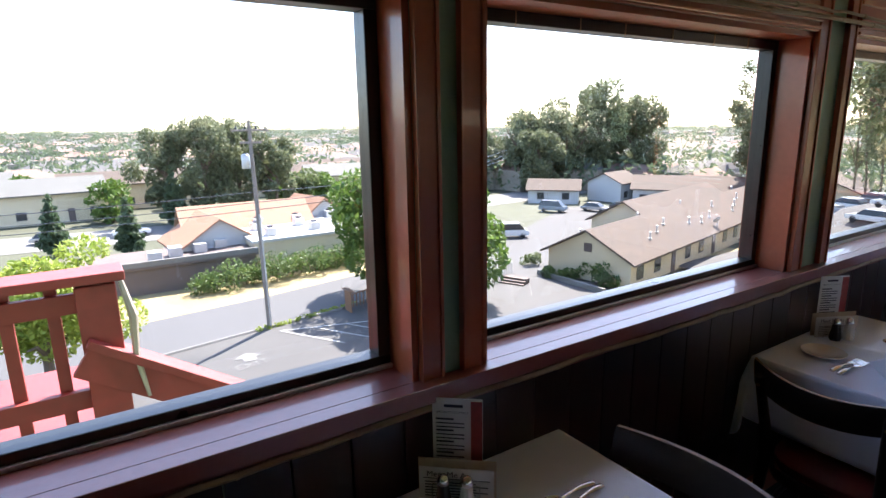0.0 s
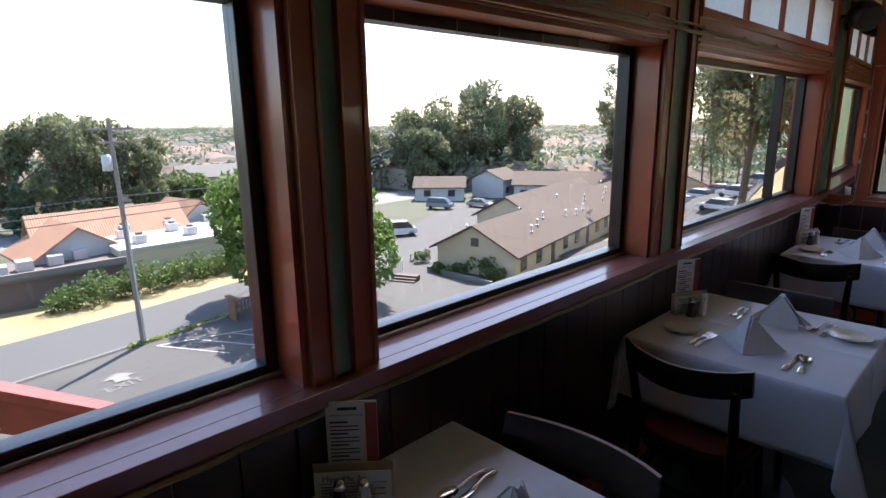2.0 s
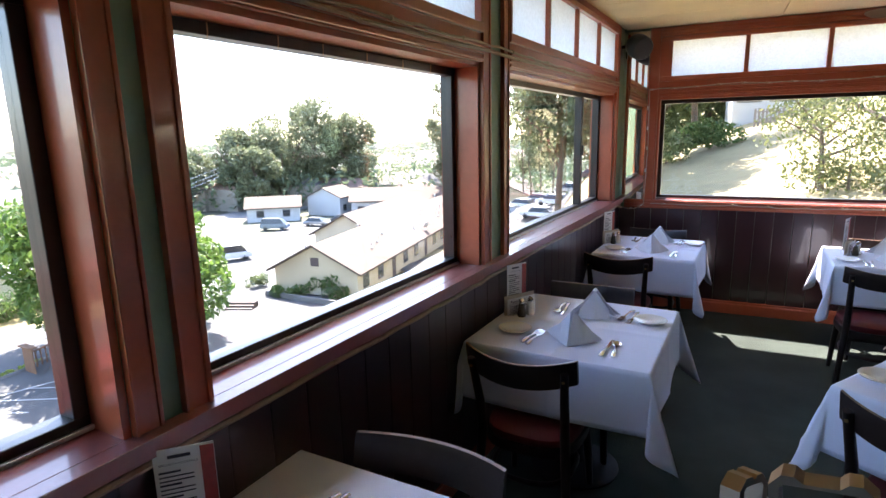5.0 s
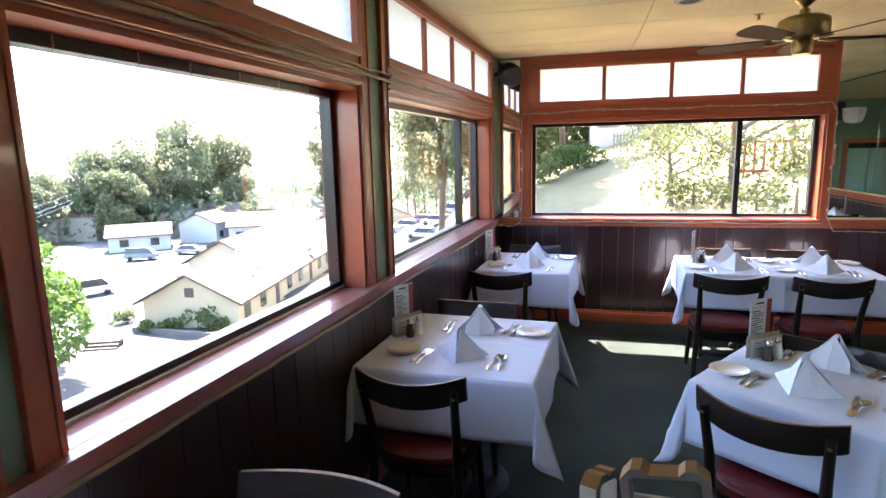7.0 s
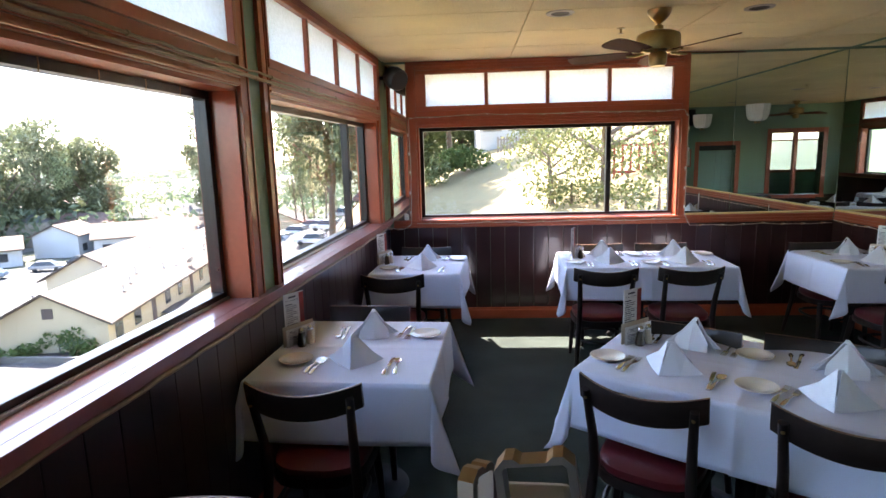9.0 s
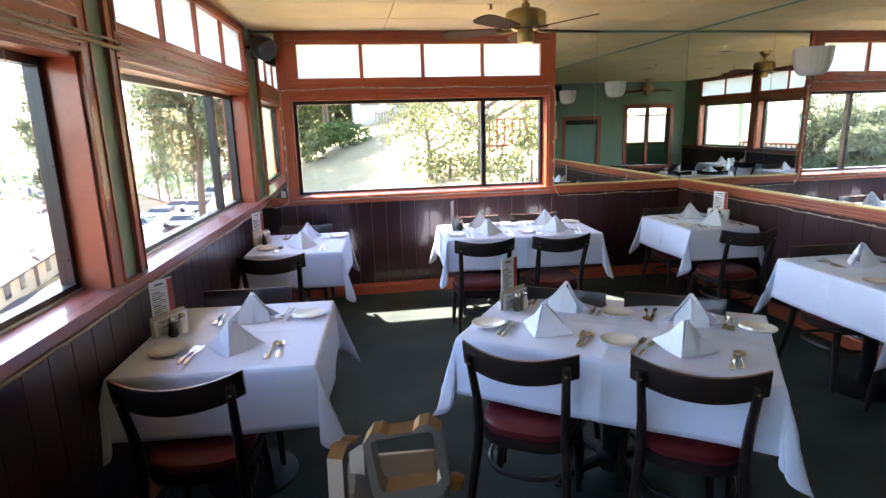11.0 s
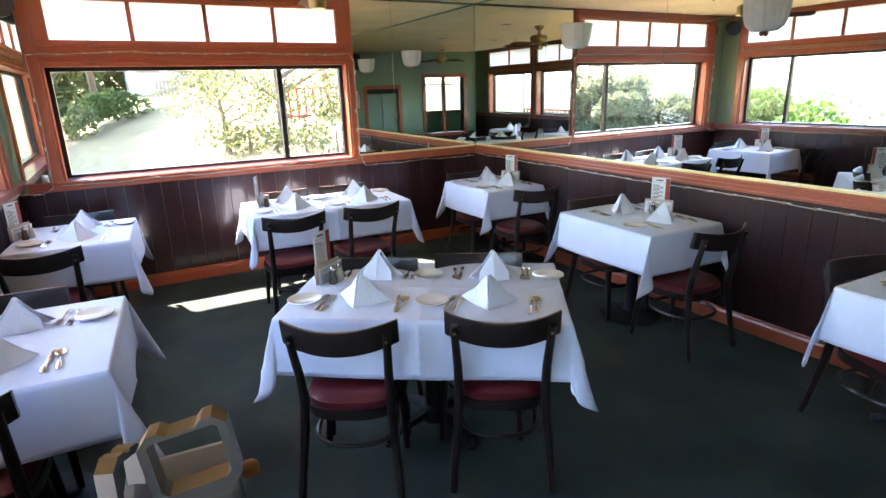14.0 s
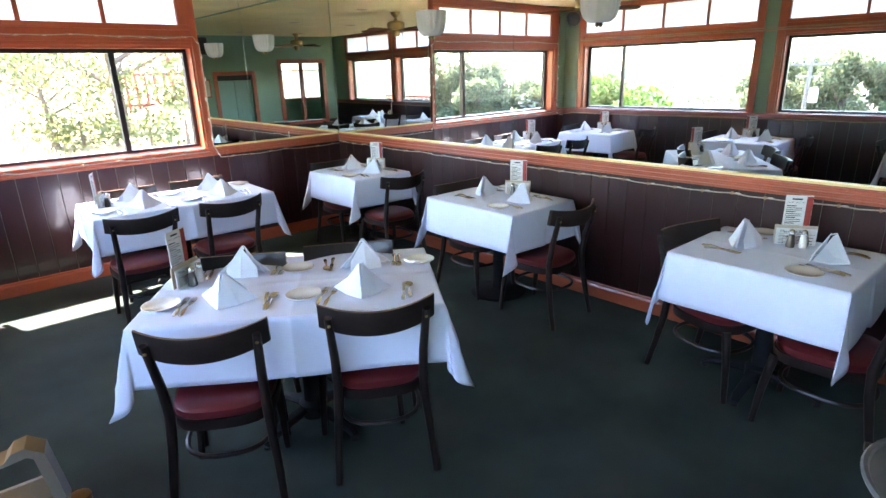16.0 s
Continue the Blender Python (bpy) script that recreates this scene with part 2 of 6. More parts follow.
ROOM = [(-0.15, YS - 0.15), (XE + 0.15, YS - 0.15), (NE.x + 0.15, NE.y + 0.15), (-0.15, YN + 0.14)]
floor = single("floor", slab(bmesh.new(), ROOM, -0.2, 0), M["carpet"], "dark green carpet floor of the dining room", "floor", kind="structure")


def ceiling_mesh():
    bm = slab(bmesh.new(), ROOM, ZC + 0.012, ZC + 0.1)
    w, d = 1.22, 0.61
    for i in range(4):
        for j in range(13):
            x0, x1, y1 = 0.02 + i * w, 0.02 + (i + 1) * w, -0.01 - j * d
            pts = [NF @ Vector(p) for p in ((x0 + 0.004, y1 - d + 0.004, 0), (min(x1, 4.9) - 0.004, y1 - d + 0.004, 0), (min(x1, 4.9) - 0.004, y1 - 0.004, 0), (x0 + 0.004, y1 - 0.004, 0))]
            slab(bm, [(p.x, p.y) for p in pts], ZC, ZC + 0.014)
    return bm


single("ceiling", ceiling_mesh(), M["ceil"], "yellowed textured acoustic tile ceiling with thin joints", "ceiling", kind="structure")

# openings of the long window wall: (start, end, transom bars)
BAYS = [(-1.22, 0.649, 2), (0.85, 2.458, 2), (2.779, 5.249, 4)]


def west_wall():
    bm = bmesh.new()
    t = -0.2
    box(bm, t, YS, -0.2, 0, YN, SILL - 0.03)
    ys = [YS] + [v for b in BAYS for v in b[:2]] + [YN]
    for a, b in zip(ys[0::2], ys[1::2]):
        box(bm, t, a, SILL - 0.03, 0, b, ZC + 0.05)
    for a, b, _ in BAYS:
        box(bm, t, a, HEAD + 0.02, 0, b, TB - 0.02)
        box(bm, t, a, TT + 0.02, 0, b, ZC + 0.05)
    return bm


wall_w = single("wall_west", west_wall(), M["green"], "long window wall with sage green posts between openings", "wall", kind="structure")


N_A, N_B = 0.32, 2.89


def north_wall():
    bm = bmesh.new()
    box(bm, 0, 0, -0.2, UE, 0.2, N_SILL - 0.03)
    box(bm, 0, 0, N_SILL - 0.03, N_A, 0.2, ZC + 0.05)
    box(bm, N_B, 0, N_SILL - 0.03, UE, 0.2, ZC + 0.05)
    box(bm, N_A, 0, N_HEAD + 0.02, N_B, 0.2, N_TB - 0.02)
    box(bm, N_A, 0, N_TT + 0.02, N_B, 0.2, ZC + 0.05)
    return bm


wall_n = single("wall_north", north_wall(), M["green"], "end wall with a wide sliding window and mirrors", "wall", kind="structure")
wall_n.matrix_basis = NF
wall_e = single("wall_east", B(-0.2, 0, -0.2, E_LEN + 0.2, 0.2, ZC + 0.05), M["green"], "sage green side wall behind large mirrors", "wall", kind="structure")
wall_e.matrix_basis = EF


# doorway and wide inner opening of the back wall
DX0, DX1, DZ, WX0, WX1, WZ0, WZ1 = 2.46, 3.26, 1.72, 0.63, 1.71, 0.58, 1.96


def south_wall():
    bm = bmesh.new()
    y0 = YS - 0.2
    box(bm, 0, y0, -0.2, WX0, YS, ZC + 0.05)
    box(bm, WX1, y0, -0.2, DX0, YS, ZC + 0.05)
    box(bm, DX1, y0, -0.2, XE + 0.2, YS, ZC + 0.05)
    box(bm, WX0, y0, -0.2, WX1, YS, WZ0)
    box(bm, WX0, y0, WZ1, WX1, YS, ZC + 0.05)
    box(bm, DX0, y0, DZ, DX1, YS, ZC + 0.05)
    return bm


wall_s = single("wall_south", south_wall(), M["green"], "sage green back wall with a doorway and an inner window", "wall", kind="structure")

# roof slab with deep eaves that keep high sun off the long windows
roof = thing("roof", pose(0, 0, 0), "flat roof with overhanging eaves above the dining room", "roof", kind="structure")
EAVE = [NF @ Vector((x, 0.58, 0)) for x in (-0.74, 5.2)]
part("deck", slab(bmesh.new(), [(-0.76, YS - 0.4), (XE + 0.6, YS - 0.4), (EAVE[1].x, EAVE[1].y), (-0.76, EAVE[0].y)], ZC + 0.1, ZC + 0.3), M["soffit"], roof)
part("fascia", B(-0.76, YS - 0.4, 2.55, -0.72, YN + 0.48, ZC + 0.1), M["trim"], roof)
part("fascia", B(-0.68, 0.54, 2.6, 5.15, 0.58, ZC + 0.1), M["trim"], roof).matrix_basis = NF

# ---- boards of the dark wainscot ----
def board_mesh(w, h):
    bm = bmesh.new()
    box(bm, -w / 2 + 0.0015, 0, 0, w / 2 - 0.0015, 0.014, h, bevel=0.003)
    return mesh_of("board", bm, M["wains"])


def boards(wall, length, h, place, w=0.146):
    n = round(length / w)
    me = board_mesh(length / n, h)
    for i in range(n):
        piece("board", me, wall, place(length * (i + 0.5) / n))


boards(wall_w, YN - YS, SILL - 0.07 - 0.12, lambda s: pose(0.0, YS + s, 0.12, 0, 0, -90))
boards(wall_n, UE - 0.03, 0.96 - 0.12, lambda s: pose(0.016 + s, 0, 0.12, 0, 0, 180))
boards(wall_e, E_LEN, 0.966 - 0.12, lambda s: pose(s, 0, 0.12, 0, 0, 180))
boards(wall_s, WX1, 0.46, lambda s: pose(s, YS, 0.12))


def base_profile(bm, length):
    pts = [(0, 0), (0.02, 0), (0.02, 0.085), (0.014, 0.1), (0.016, 0.112), (0.008, 0.13), (0, 0.13)]
    rows = [[bm.verts.new((x, p[0], p[1])) for p in pts] for x in (0, length)]
    k = len(pts)
    for i in range(k):
        bm.faces.new((rows[0][i], rows[0][(i + 1) % k], rows[1][(i + 1) % k], rows[1][i]))
    bm.faces.new(rows[0][::-1])
    bm.faces.new(rows[1])
    return bm


for m, ln in ((pose(0.001, YN, 0, 0, 0, -90), YN - YS), (NF @ pose(UE, -0.001, 0, 0, 0, 180), UE), (EF @ pose(E_LEN, -0.001, 0, 0, 0, 180), E_LEN), (pose(0, YS + 0.001, 0), DX0 - 0.1)):
    ob = single("baseboard", base_profile(bmesh.new(), ln), M["trim"], "red-brown painted moulded baseboard", "baseboard", kind="structure")
    ob.matrix_basis = m


# ---- window joinery, in a wall frame: x along the wall, y out of the room, z up ----
def moulding(bm, x0, z0, x1, z1, along, depth=0.022):
    """A casing strip with three stepped beads."""
    if along == 'v':
        w = x1 - x0
        box(bm, x0, -depth * 0.72, z0, x1, 0.0, z1, bevel=0.002)
        for k, e in ((0.0, 0.1), (0.84, 0.16)):
            box(bm, x0 + w * k, -depth, z0, x0 + w * (k + e), -depth * 0.5, z1, bevel=0.003)
    else:
        h = z1 - z0
        box(bm, x0, -depth * 0.6, z0, x1, 0.0, z1, bevel=0.002)
        for k in (0.08, 0.42, 0.76):
            box(bm, x0, -depth, z0 + h * k, x1, -depth * 0.5, z0 + h * (k + 0.16), bevel=0.004)
    return bm


def window(name, m, a, b, sill, HEAD, TB, TT, slide, bars, label, cas_l, cas_r, inset):
    """A big black-framed window with a reveal, a sill board, casings, and frosted transom lights above."""
    win = thing(name, m, label, "window", kind="structure")
    d = 0.15
    part("reveal", B(a, 0.0, sill, a + 0.018, d + 0.05, HEAD), M["trim"], win)
    part("reveal", B(b - 0.018, 0.0, sill, b, d + 0.05, HEAD), M["trim"], win)
    part("head_board", B(a, 0.0, HEAD, b, d + 0.05, HEAD + 0.02), M["trim"], win)
    part("window_sill", B(a, -0.002, sill - 0.03, b, d + 0.05, sill, bevel=0.0006), M["sill"], win, "glossy red-brown sill board")
    f = 0.035
    i0, i1 = a + 0.018, b - 0.018
    g0, g1, gz0, gz1 = i0 + f, i1 - f, sill + f, HEAD - f
    for bx in ((i0, d - 0.03, sill, i1, d + 0.03, sill + f), (i0, d - 0.03, HEAD - f, i1, d + 0.03, HEAD), (i0, d - 0.03, sill + f, i0 + f, d + 0.03, HEAD - f), (i1 - f, d - 0.03, sill + f, i1, d + 0.03, HEAD - f)):
        part("window_frame", B(*bx, bevel=0.003), M["black"], win, "black aluminium frame")
    part("track", B(i0, d - 0.042, sill, i1, d - 0.031, sill + 0.012, bevel=0.002), M["alu"], win, "bare aluminium track")
    edges = [g0] + ([slide] if slide else []) + [g1]
    if slide:
        part("meeting_stile", B(slide - 0.022, d - 0.04, gz0, slide + 0.022, d + 0.02, gz1, bevel=0.003), M["black"], win)
        latch = part("latch", B(slide - 0.012, d - 0.055, 1.5, slide + 0.012, d - 0.04, 1.58, bevel=0.004), M["black"], win)
    for u, v in zip(edges, edges[1:]):
        p = part("pane", B(u, d - 0.003, gz0, v, d + 0.003, gz1), M["glass"], win)
        p.visible_shadow = False
    # frosted lights
    part("transom_rail", moulding(bmesh.new(), a, HEAD + 0.02, b, HEAD + 0.10, 'h', 0.03), M["trim"], win)
    part("transom_panel", B(a, -0.01, HEAD + 0.104, b, -0.001, TB - 0.045), M["trim"], win)
    part("transom_rail", B(a, -0.028, TB - 0.045, b, 0.04, TB, bevel=0.006), M["trim"], win)
    part("transom_rail", B(a, -0.028, TT, b, 0.04, TT + 0.035, bevel=0.006), M["trim"], win)
    part("crown_strip", moulding(bmesh.new(), a, TT + 0.038, b, ZC - 0.001, 'h', 0.03), M["trim"], win)
    part("transom_stile", B(a, -0.028, TB, a + inset, 0.04, TT, bevel=0.004), M["trim"], win)
    part("transom_stile", B(b - inset, -0.028, TB, b, 0.04, TT, bevel=0.004), M["trim"], win)
    w = (b - a - 2 * inset) / bars
    for k in range(bars):
        x0 = a + inset + w * k
        p = part("frosted_pane", B(x0, 0.006, TB, x0 + w, 0.012, TT), M["frost"], win, "frosted glass pane")
        p.visible_shadow = False
        if k:
            part("glazing_bar", B(x0 - 0.016, -0.02, TB, x0 + 0.016, 0.03, TT, bevel=0.004), M["trim"], win)
    for x0, x1 in ((a - cas_l, a - 0.001), (b + 0.001, b + cas_r)):
        part("casing", moulding(bmesh.new(), x0, sill, x1, ZC - 0.001, 'v'), M["trim"], win)
    return win


WEST = Matrix(((0, -1, 0, 0), (1, 0, 0, 0), (0, 0, 1, 0), (0, 0, 0, 1)))
labels = ["picture window with red-brown reveal and frosted transom lights"] * 2 + ["sliding window beside the corner, with four frosted lights above"]
for i, (a, b, bars) in enumerate(BAYS):
    window("window_%d" % (i + 1), WEST, a, b, SILL, HEAD, TB, TT, 4.64 if i == 2 else None, bars, labels[i], 0.075, 0.068 if i < 1 else 0.09, 0.02 if i == 2 else 0.03)
window("window_4", NF, N_A, N_B, N_SILL, N_HEAD, N_TB, N_TT, 2.229, 4, "wide sliding window that looks onto the dry slope", 0.09, 0.06, 0.10)

# rails below the openings
def nosing(y0, y1):
    bm = bmesh.new()
    box(bm, y0, -0.052, SILL - 0.046, y1, -0.0025, SILL - 0.0003, bevel=0.002)
    box(bm, y0, -0.03, SILL - 0.082, y1, -0.001, SILL - 0.0465, bevel=0.004)
    return bm


ob = single("trim", nosing(YS, YN), M["sill"], "moulded rail under the long window sill", "rail", kind="structure")
ob.matrix_basis = WEST
ob = single("trim", moulding(bmesh.new(), 0.06, N_SILL - 0.08, UE - 0.03, N_SILL, 'h', 0.03), M["trim"], "red-brown moulded rail below window and mirror", "rail", kind="structure")
ob.matrix_basis = NF
ER = EF @ pose(0, 0, 1.05)
ob = single("trim", moulding(bmesh.new(), 0.03, -0.085, E_LEN - 0.02, 0, 'h', 0.035), M["trim"], "red-brown moulded rail along the mirrored wall", "rail", kind="structure")
ob.matrix_basis = ER

for m, ln, z in ((ER @ pose(0.05, 0, 0), E_LEN - 0.07, 0.0015), (NF @ pose(N_B + 0.07, 0, 0), UE - N_B - 0.1, N_SILL + 0.0015)):
    ob = single("trim", B(0, -0.034, z, ln, -0.007, z + 0.016, bevel=0.003), M["gilt"], "narrow gilt strip along the foot of the mirrors", "trim", kind="structure")
    ob.matrix_basis = m

# ---- mirrors ----
def mirror_panel(m, x0, z0, x1, z1, label):
    ob = single("mirror", B(x0 + 0.0015, -0.006, z0, x1 - 0.0015, -0.001, z1, bevel=0.001), M["mirror"], label, "mirror", "wall mirrors")
    ob.matrix_basis = m


mirror_panel(NF @ pose(0.228, -0.008, 0, 0, 0, -1.5), -0.226, N_SILL + 0.001, 0, ZC - 0.02, "narrow frameless mirror strip beside the end window")
mirror_panel(NF, N_B + 0.062, N_SILL + 0.001, 3.39, ZC - 0.02, "tall frameless mirror panel beside the end window")
mirror_panel(NF, 3.39, N_SILL + 0.001, UE - 0.008, ZC - 0.02, "tall frameless mirror panel in the corner")
for a, b in ((0.008, 2.61), (2.61, 5.21), (5.21, E_LEN - 0.01)):
    mirror_panel(EF, a, 1.052, b, ZC - 0.02, "large frameless mirror panel above the dark wainscot")

# back wall: doorway with a pair of green doors, and an inner window
d1 = thing("door_1", pose(0, YS, 0), "pair of pale green doors in a red-brown frame", "door", kind="structure")
for bx in ((DX0 - 0.09, -0.02, 0, DX0, 0.02, DZ), (DX1, -0.02, 0, DX1 + 0.09, 0.02, DZ), (DX0 - 0.09, -0.02, DZ, DX1 + 0.09, 0.02, DZ + 0.09)):
    part("door_frame", B(*bx, bevel=0.005), M["trim"], d1)
DM = (DX0 + DX1) / 2
for x0, x1 in ((DX0, DM - 0.005), (DM + 0.005, DX1)):
    lf = part("door_leaf", B(x0, -0.12, 0.01, x1, -0.08, DZ - 0.12, bevel=0.004), M["door"], d1)
part("transom_box", B(DX0, -0.12, DZ - 0.11, DX1, -0.06, DZ), M["wrapper"], d1)
w6 = thing("window_5", pose(0, YS, 0), "inner window with red-brown frame to the next room", "window", kind="structure")
WM = (WX0 + WX1) / 2
for bx in ((WX0 - 0.09, -0.02, WZ0, WX0, 0.03, WZ1), (WX1, -0.02, WZ0, WX1 + 0.09, 0.03, WZ1), (WX0 - 0.09, -0.02, WZ1, WX1 + 0.09, 0.03, WZ1 + 0.1), (WX0 - 0.09, -0.02, WZ0 - 0.08, WX1 + 0.09, 0.05, WZ0), (WM - 0.04, -0.12, WZ0, WM + 0.04, -0.04, WZ1)):
    part("window_frame", B(*bx, bevel=0.004), M["trim"], w6)
for x0, x1 in ((WX0, WM - 0.04), (WM + 0.04, WX1)):
    part("pane", B(x0, -0.1, WZ0, x1, -0.094, WZ1), M["glass"], w6).visible_shadow = False
single("notice", B(0.13, YS + 0.001, 1.08, 0.24, YS + 0.006, 1.31), M["paper"], "small paper notice pinned to the green wall", "notice")
pf = thing("picture", pose(3.55, YS, 1.45), "small dark-framed picture on the green wall", "picture")
part("frame", B(-0.12, 0.001, -0.2, 0.12, 0.022, 0.2, bevel=0.004), M["trim"], pf)
part("print", B(-0.09, 0.0225, -0.17, 0.09, 0.025, 0.17), M["tanpaper"], pf)
# plain shell added to close the next room and keep sky light out
HX, HY = -1.7, YS - 3.0
single("floor_hall", B(HX, HY - 0.2, -0.2, XE + 0.3, YS - 0.151, -0.001), M["carpet"], "dark green carpet floor added in the next room", "floor", kind="structure")
single("ceiling_hall", B(HX, HY - 0.2, ZC + 0.001, XE + 0.3, YS - 0.201, ZC + 0.1), M["ceil"], "plain yellowed ceiling added over the next room", "ceiling", kind="structure")
single("wall_hall_east", B(XE, HY, 0, XE + 0.2, YS - 0.201, ZC), M["green"], "plain green side wall added to the next room", "wall", kind="structure")
single("wall_hall_west", B(HX, HY, 0, HX + 0.2, YS - 0.201, ZC), M["green"], "plain green side wall added to the next room", "wall", kind="structure")
single("wall_hall_north", B(HX, YS - 0.4, 0, -0.201, YS - 0.201, ZC), M["green"], "plain green wall added beside the next room", "wall", kind="structure")


def hall_wall():
    bm = bmesh.new()
    box(bm, HX, HY - 0.2, -0.2, XE + 0.2, HY, 0.95)
    box(bm, HX, HY - 0.2, 2.1, XE + 0.2, HY, ZC)
    box(bm, HX, HY - 0.2, 0.95, -1.35, HY, 2.1)
    box(bm, 0.65, HY - 0.2, 0.95, XE + 0.2, HY, 2.1)
    return bm


single("wall_hall", hall_wall(), M["green"], "green far wall of the next room with a window", "wall", kind="structure")
w7 = thing("window_6", pose(0, HY, 0), "dark-framed window of the next room", "window", kind="structure")
for bx in ((-1.35, -0.12, 0.95, -1.28, -0.04, 2.1), (0.58, -0.12, 0.95, 0.65, -0.04, 2.1), (-1.28, -0.12, 0.95, 0.58, -0.04, 1.02), (-1.28, -0.12, 2.03, 0.58, -0.04, 2.1), (-0.28, -0.12, 1.02, -0.18, -0.04, 2.03), (-1.28, -0.12, 1.80, -0.28, -0.05, 1.84), (-0.18, -0.12, 1.80, 0.58, -0.05, 1.84)):
    part("window_frame", B(*bx, bevel=0.004), M["trim"], w7)
for x0, x1 in ((-1.28, -0.28), (-0.18, 0.58)):
    part("pane", B(x0, -0.09, 1.02, x1, -0.084, 1.80), M["glass"], w7).visible_shadow = False

# ---- dining furniture ----
def bent_chair():
    """Cafe chair: bowed back rail, raked posts, round-cornered padded seat, bent ring stretcher. Front towards +y."""
    c = thing("dining_chair", pose(0, 0, 0), "ebonised bentwood cafe chair with burgundy vinyl seat", "chair", "chairs round the tables")
    # seat pad, rounded and crowned
    bm = bmesh.new()
    n = 28
    def ring(s, z):
        out = []
        for i in range(n):
            a = 2 * math.pi * i / n
            cx, cy = math.cos(a), math.sin(a)
            r = 1 / (abs(cx) ** 3.2 + abs(cy) ** 3.2) ** (1 / 3.2)
            wide = 0.205 + 0.012 * cy
            out.append(bm.verts.new((cx * r * wide * s, cy * r * 0.205 * s, z)))
        return out
    rings = [ring(0.97, 0.405), ring(1.0, 0.417), ring(0.99, 0.440), ring(0.92, 0.453), ring(0.6, 0.461), ring(0.2, 0.463)]
    for a, b in zip(rings, rings[1:]):
        for i in range(n):
            bm.faces.new((a[i], a[(i + 1) % n], b[(i + 1) % n], b[i]))
    bm.faces.new(rings[-1])
    bm.faces.new(rings[0][::-1])
    seat = part("seat", bm, M["vinyl"], c, "burgundy vinyl seat pad", True)
    bm = bmesh.new()
    rings = []
    for s, z in ((0.9, 0.362), (1.03, 0.362), (1.045, 0.382), (1.03, 0.406), (0.9, 0.406)):
        rings.append([])
        for i in range(n):
            a = 2 * math.pi * i / n
            cx, cy = math.cos(a), math.sin(a)
            r = 1 / (abs(cx) ** 3.2 + abs(cy) ** 3.2) ** (1 / 3.2)
            rings[-1].append(bm.verts.new((cx * r * (0.205 + 0.012 * cy) * s, cy * r * 0.205 * s, z)))
    for a, b in zip(rings, rings[1:]):
        for i in range(n):
            bm.faces.new((a[i], a[(i + 1) % n], b[(i + 1) % n], b[i]))
    part("seat_frame", bm, M["chair"], c, smooth=True)
    for s in (-1, 1):
        # rear leg and back post in one sweep
        pts = [(s * 0.215, -0.27, 0.0), (s * 0.205, -0.235, 0.15), (s * 0.19, -0.205, 0.32), (s * 0.183, -0.195, 0.44), (s * 0.185, -0.218, 0.58), (s * 0.192, -0.258, 0.72), (s * 0.196, -0.277, 0.79)]
        part("back_post", tube(bmesh.new(), pts, [0.017, 0.018, 0.02, 0.021, 0.019, 0.017, 0.016], 10), M["chair"], c, smooth=True)
        pts = [(s * 0.195, 0.225, 0.0), (s * 0.185, 0.205, 0.2), (s * 0.172, 0.175, 0.38)]
        part("front_leg", tube(bmesh.new(), pts, [0.015, 0.019, 0.022], 10), M["chair"], c, smooth=True)
        part("screw", lathe(bmesh.new(), [(0.007, 0), (0.006, 0.003), (0.001, 0.004)], 10), M["brass"], c).matrix_basis = pose(s * 0.194, -0.284, 0.757, 90, 0, 0)
    # bowed top rail, thick slab with eased edges
    bm = bmesh.new()
    cols = []
    k = 18
    for i in range(k + 1):
        u = -1 + 2 * i / k
        x = u * 0.235
        y = -0.30 + 0.085 * u * u
        drop = 0.022 * (1 - u * u)
        z0 = 0.722 - 0.022 * (1 - u * u) + 0.006 * abs(u) ** 3
        z1 = 0.836 - drop
        lean = 0.02
        col = []
        for dy, z in ((-0.009, z0 + 0.004), (-0.011, z0 + 0.02), (-0.011, z1 - 0.012), (-0.007, z1), (0.007, z1), (0.011, z1 - 0.012), (0.011, z0 + 0.02), (0.009, z0 + 0.004)):
            col.append(bm.verts.new((x, y + dy - lean * (z - 0.72) / 0.1, z)))
        cols.append(col)
    for a, b in zip(cols, cols[1:]):
        for j in range(8):
            f = bm.faces.new((a[j], a[(j + 1) % 8], b[(j + 1) % 8], b[j]))
            f.material_index = 1 if j == 3 else 0
    bm.faces.new(cols[0][::-1])
    bm.faces.new(cols[-1])
    part("back_rail", bm, [M["chair"], M["worn"]], c, "bowed dark rail with worn top edge", True)
    # ring stretcher
    pts = []
    for i in range(25):
        a = 2 * math.pi * i / 24
        cx, cy = math.cos(a), math.sin(a)
        r = 1 / (abs(cx) ** 2.6 + abs(cy) ** 2.6) ** (1 / 2.6)
        pts.append((cx * r * 0.178, -0.015 + cy * r * 0.19, 0.235 + 0.0 * cy))
    part("stretcher", tube(bmesh.new(), pts, 0.011, 8), M["chair"], c, smooth=True)
    return c


def set_chair(x, y, yaw, label=""):
    """x, y: middle of the back rail; yaw: turn from facing +y."""
    m = pose(x, y, 0, 0, 0, yaw) @ Matrix.Translation((0, 0.29, 0))
    global FIRST_CHAIR
    if FIRST_CHAIR is None:
        FIRST_CHAIR = bent_chair()
        FIRST_CHAIR.matrix_basis = m
        return FIRST_CHAIR
    return copy_thing(FIRST_CHAIR, m)


FIRST_CHAIR = None


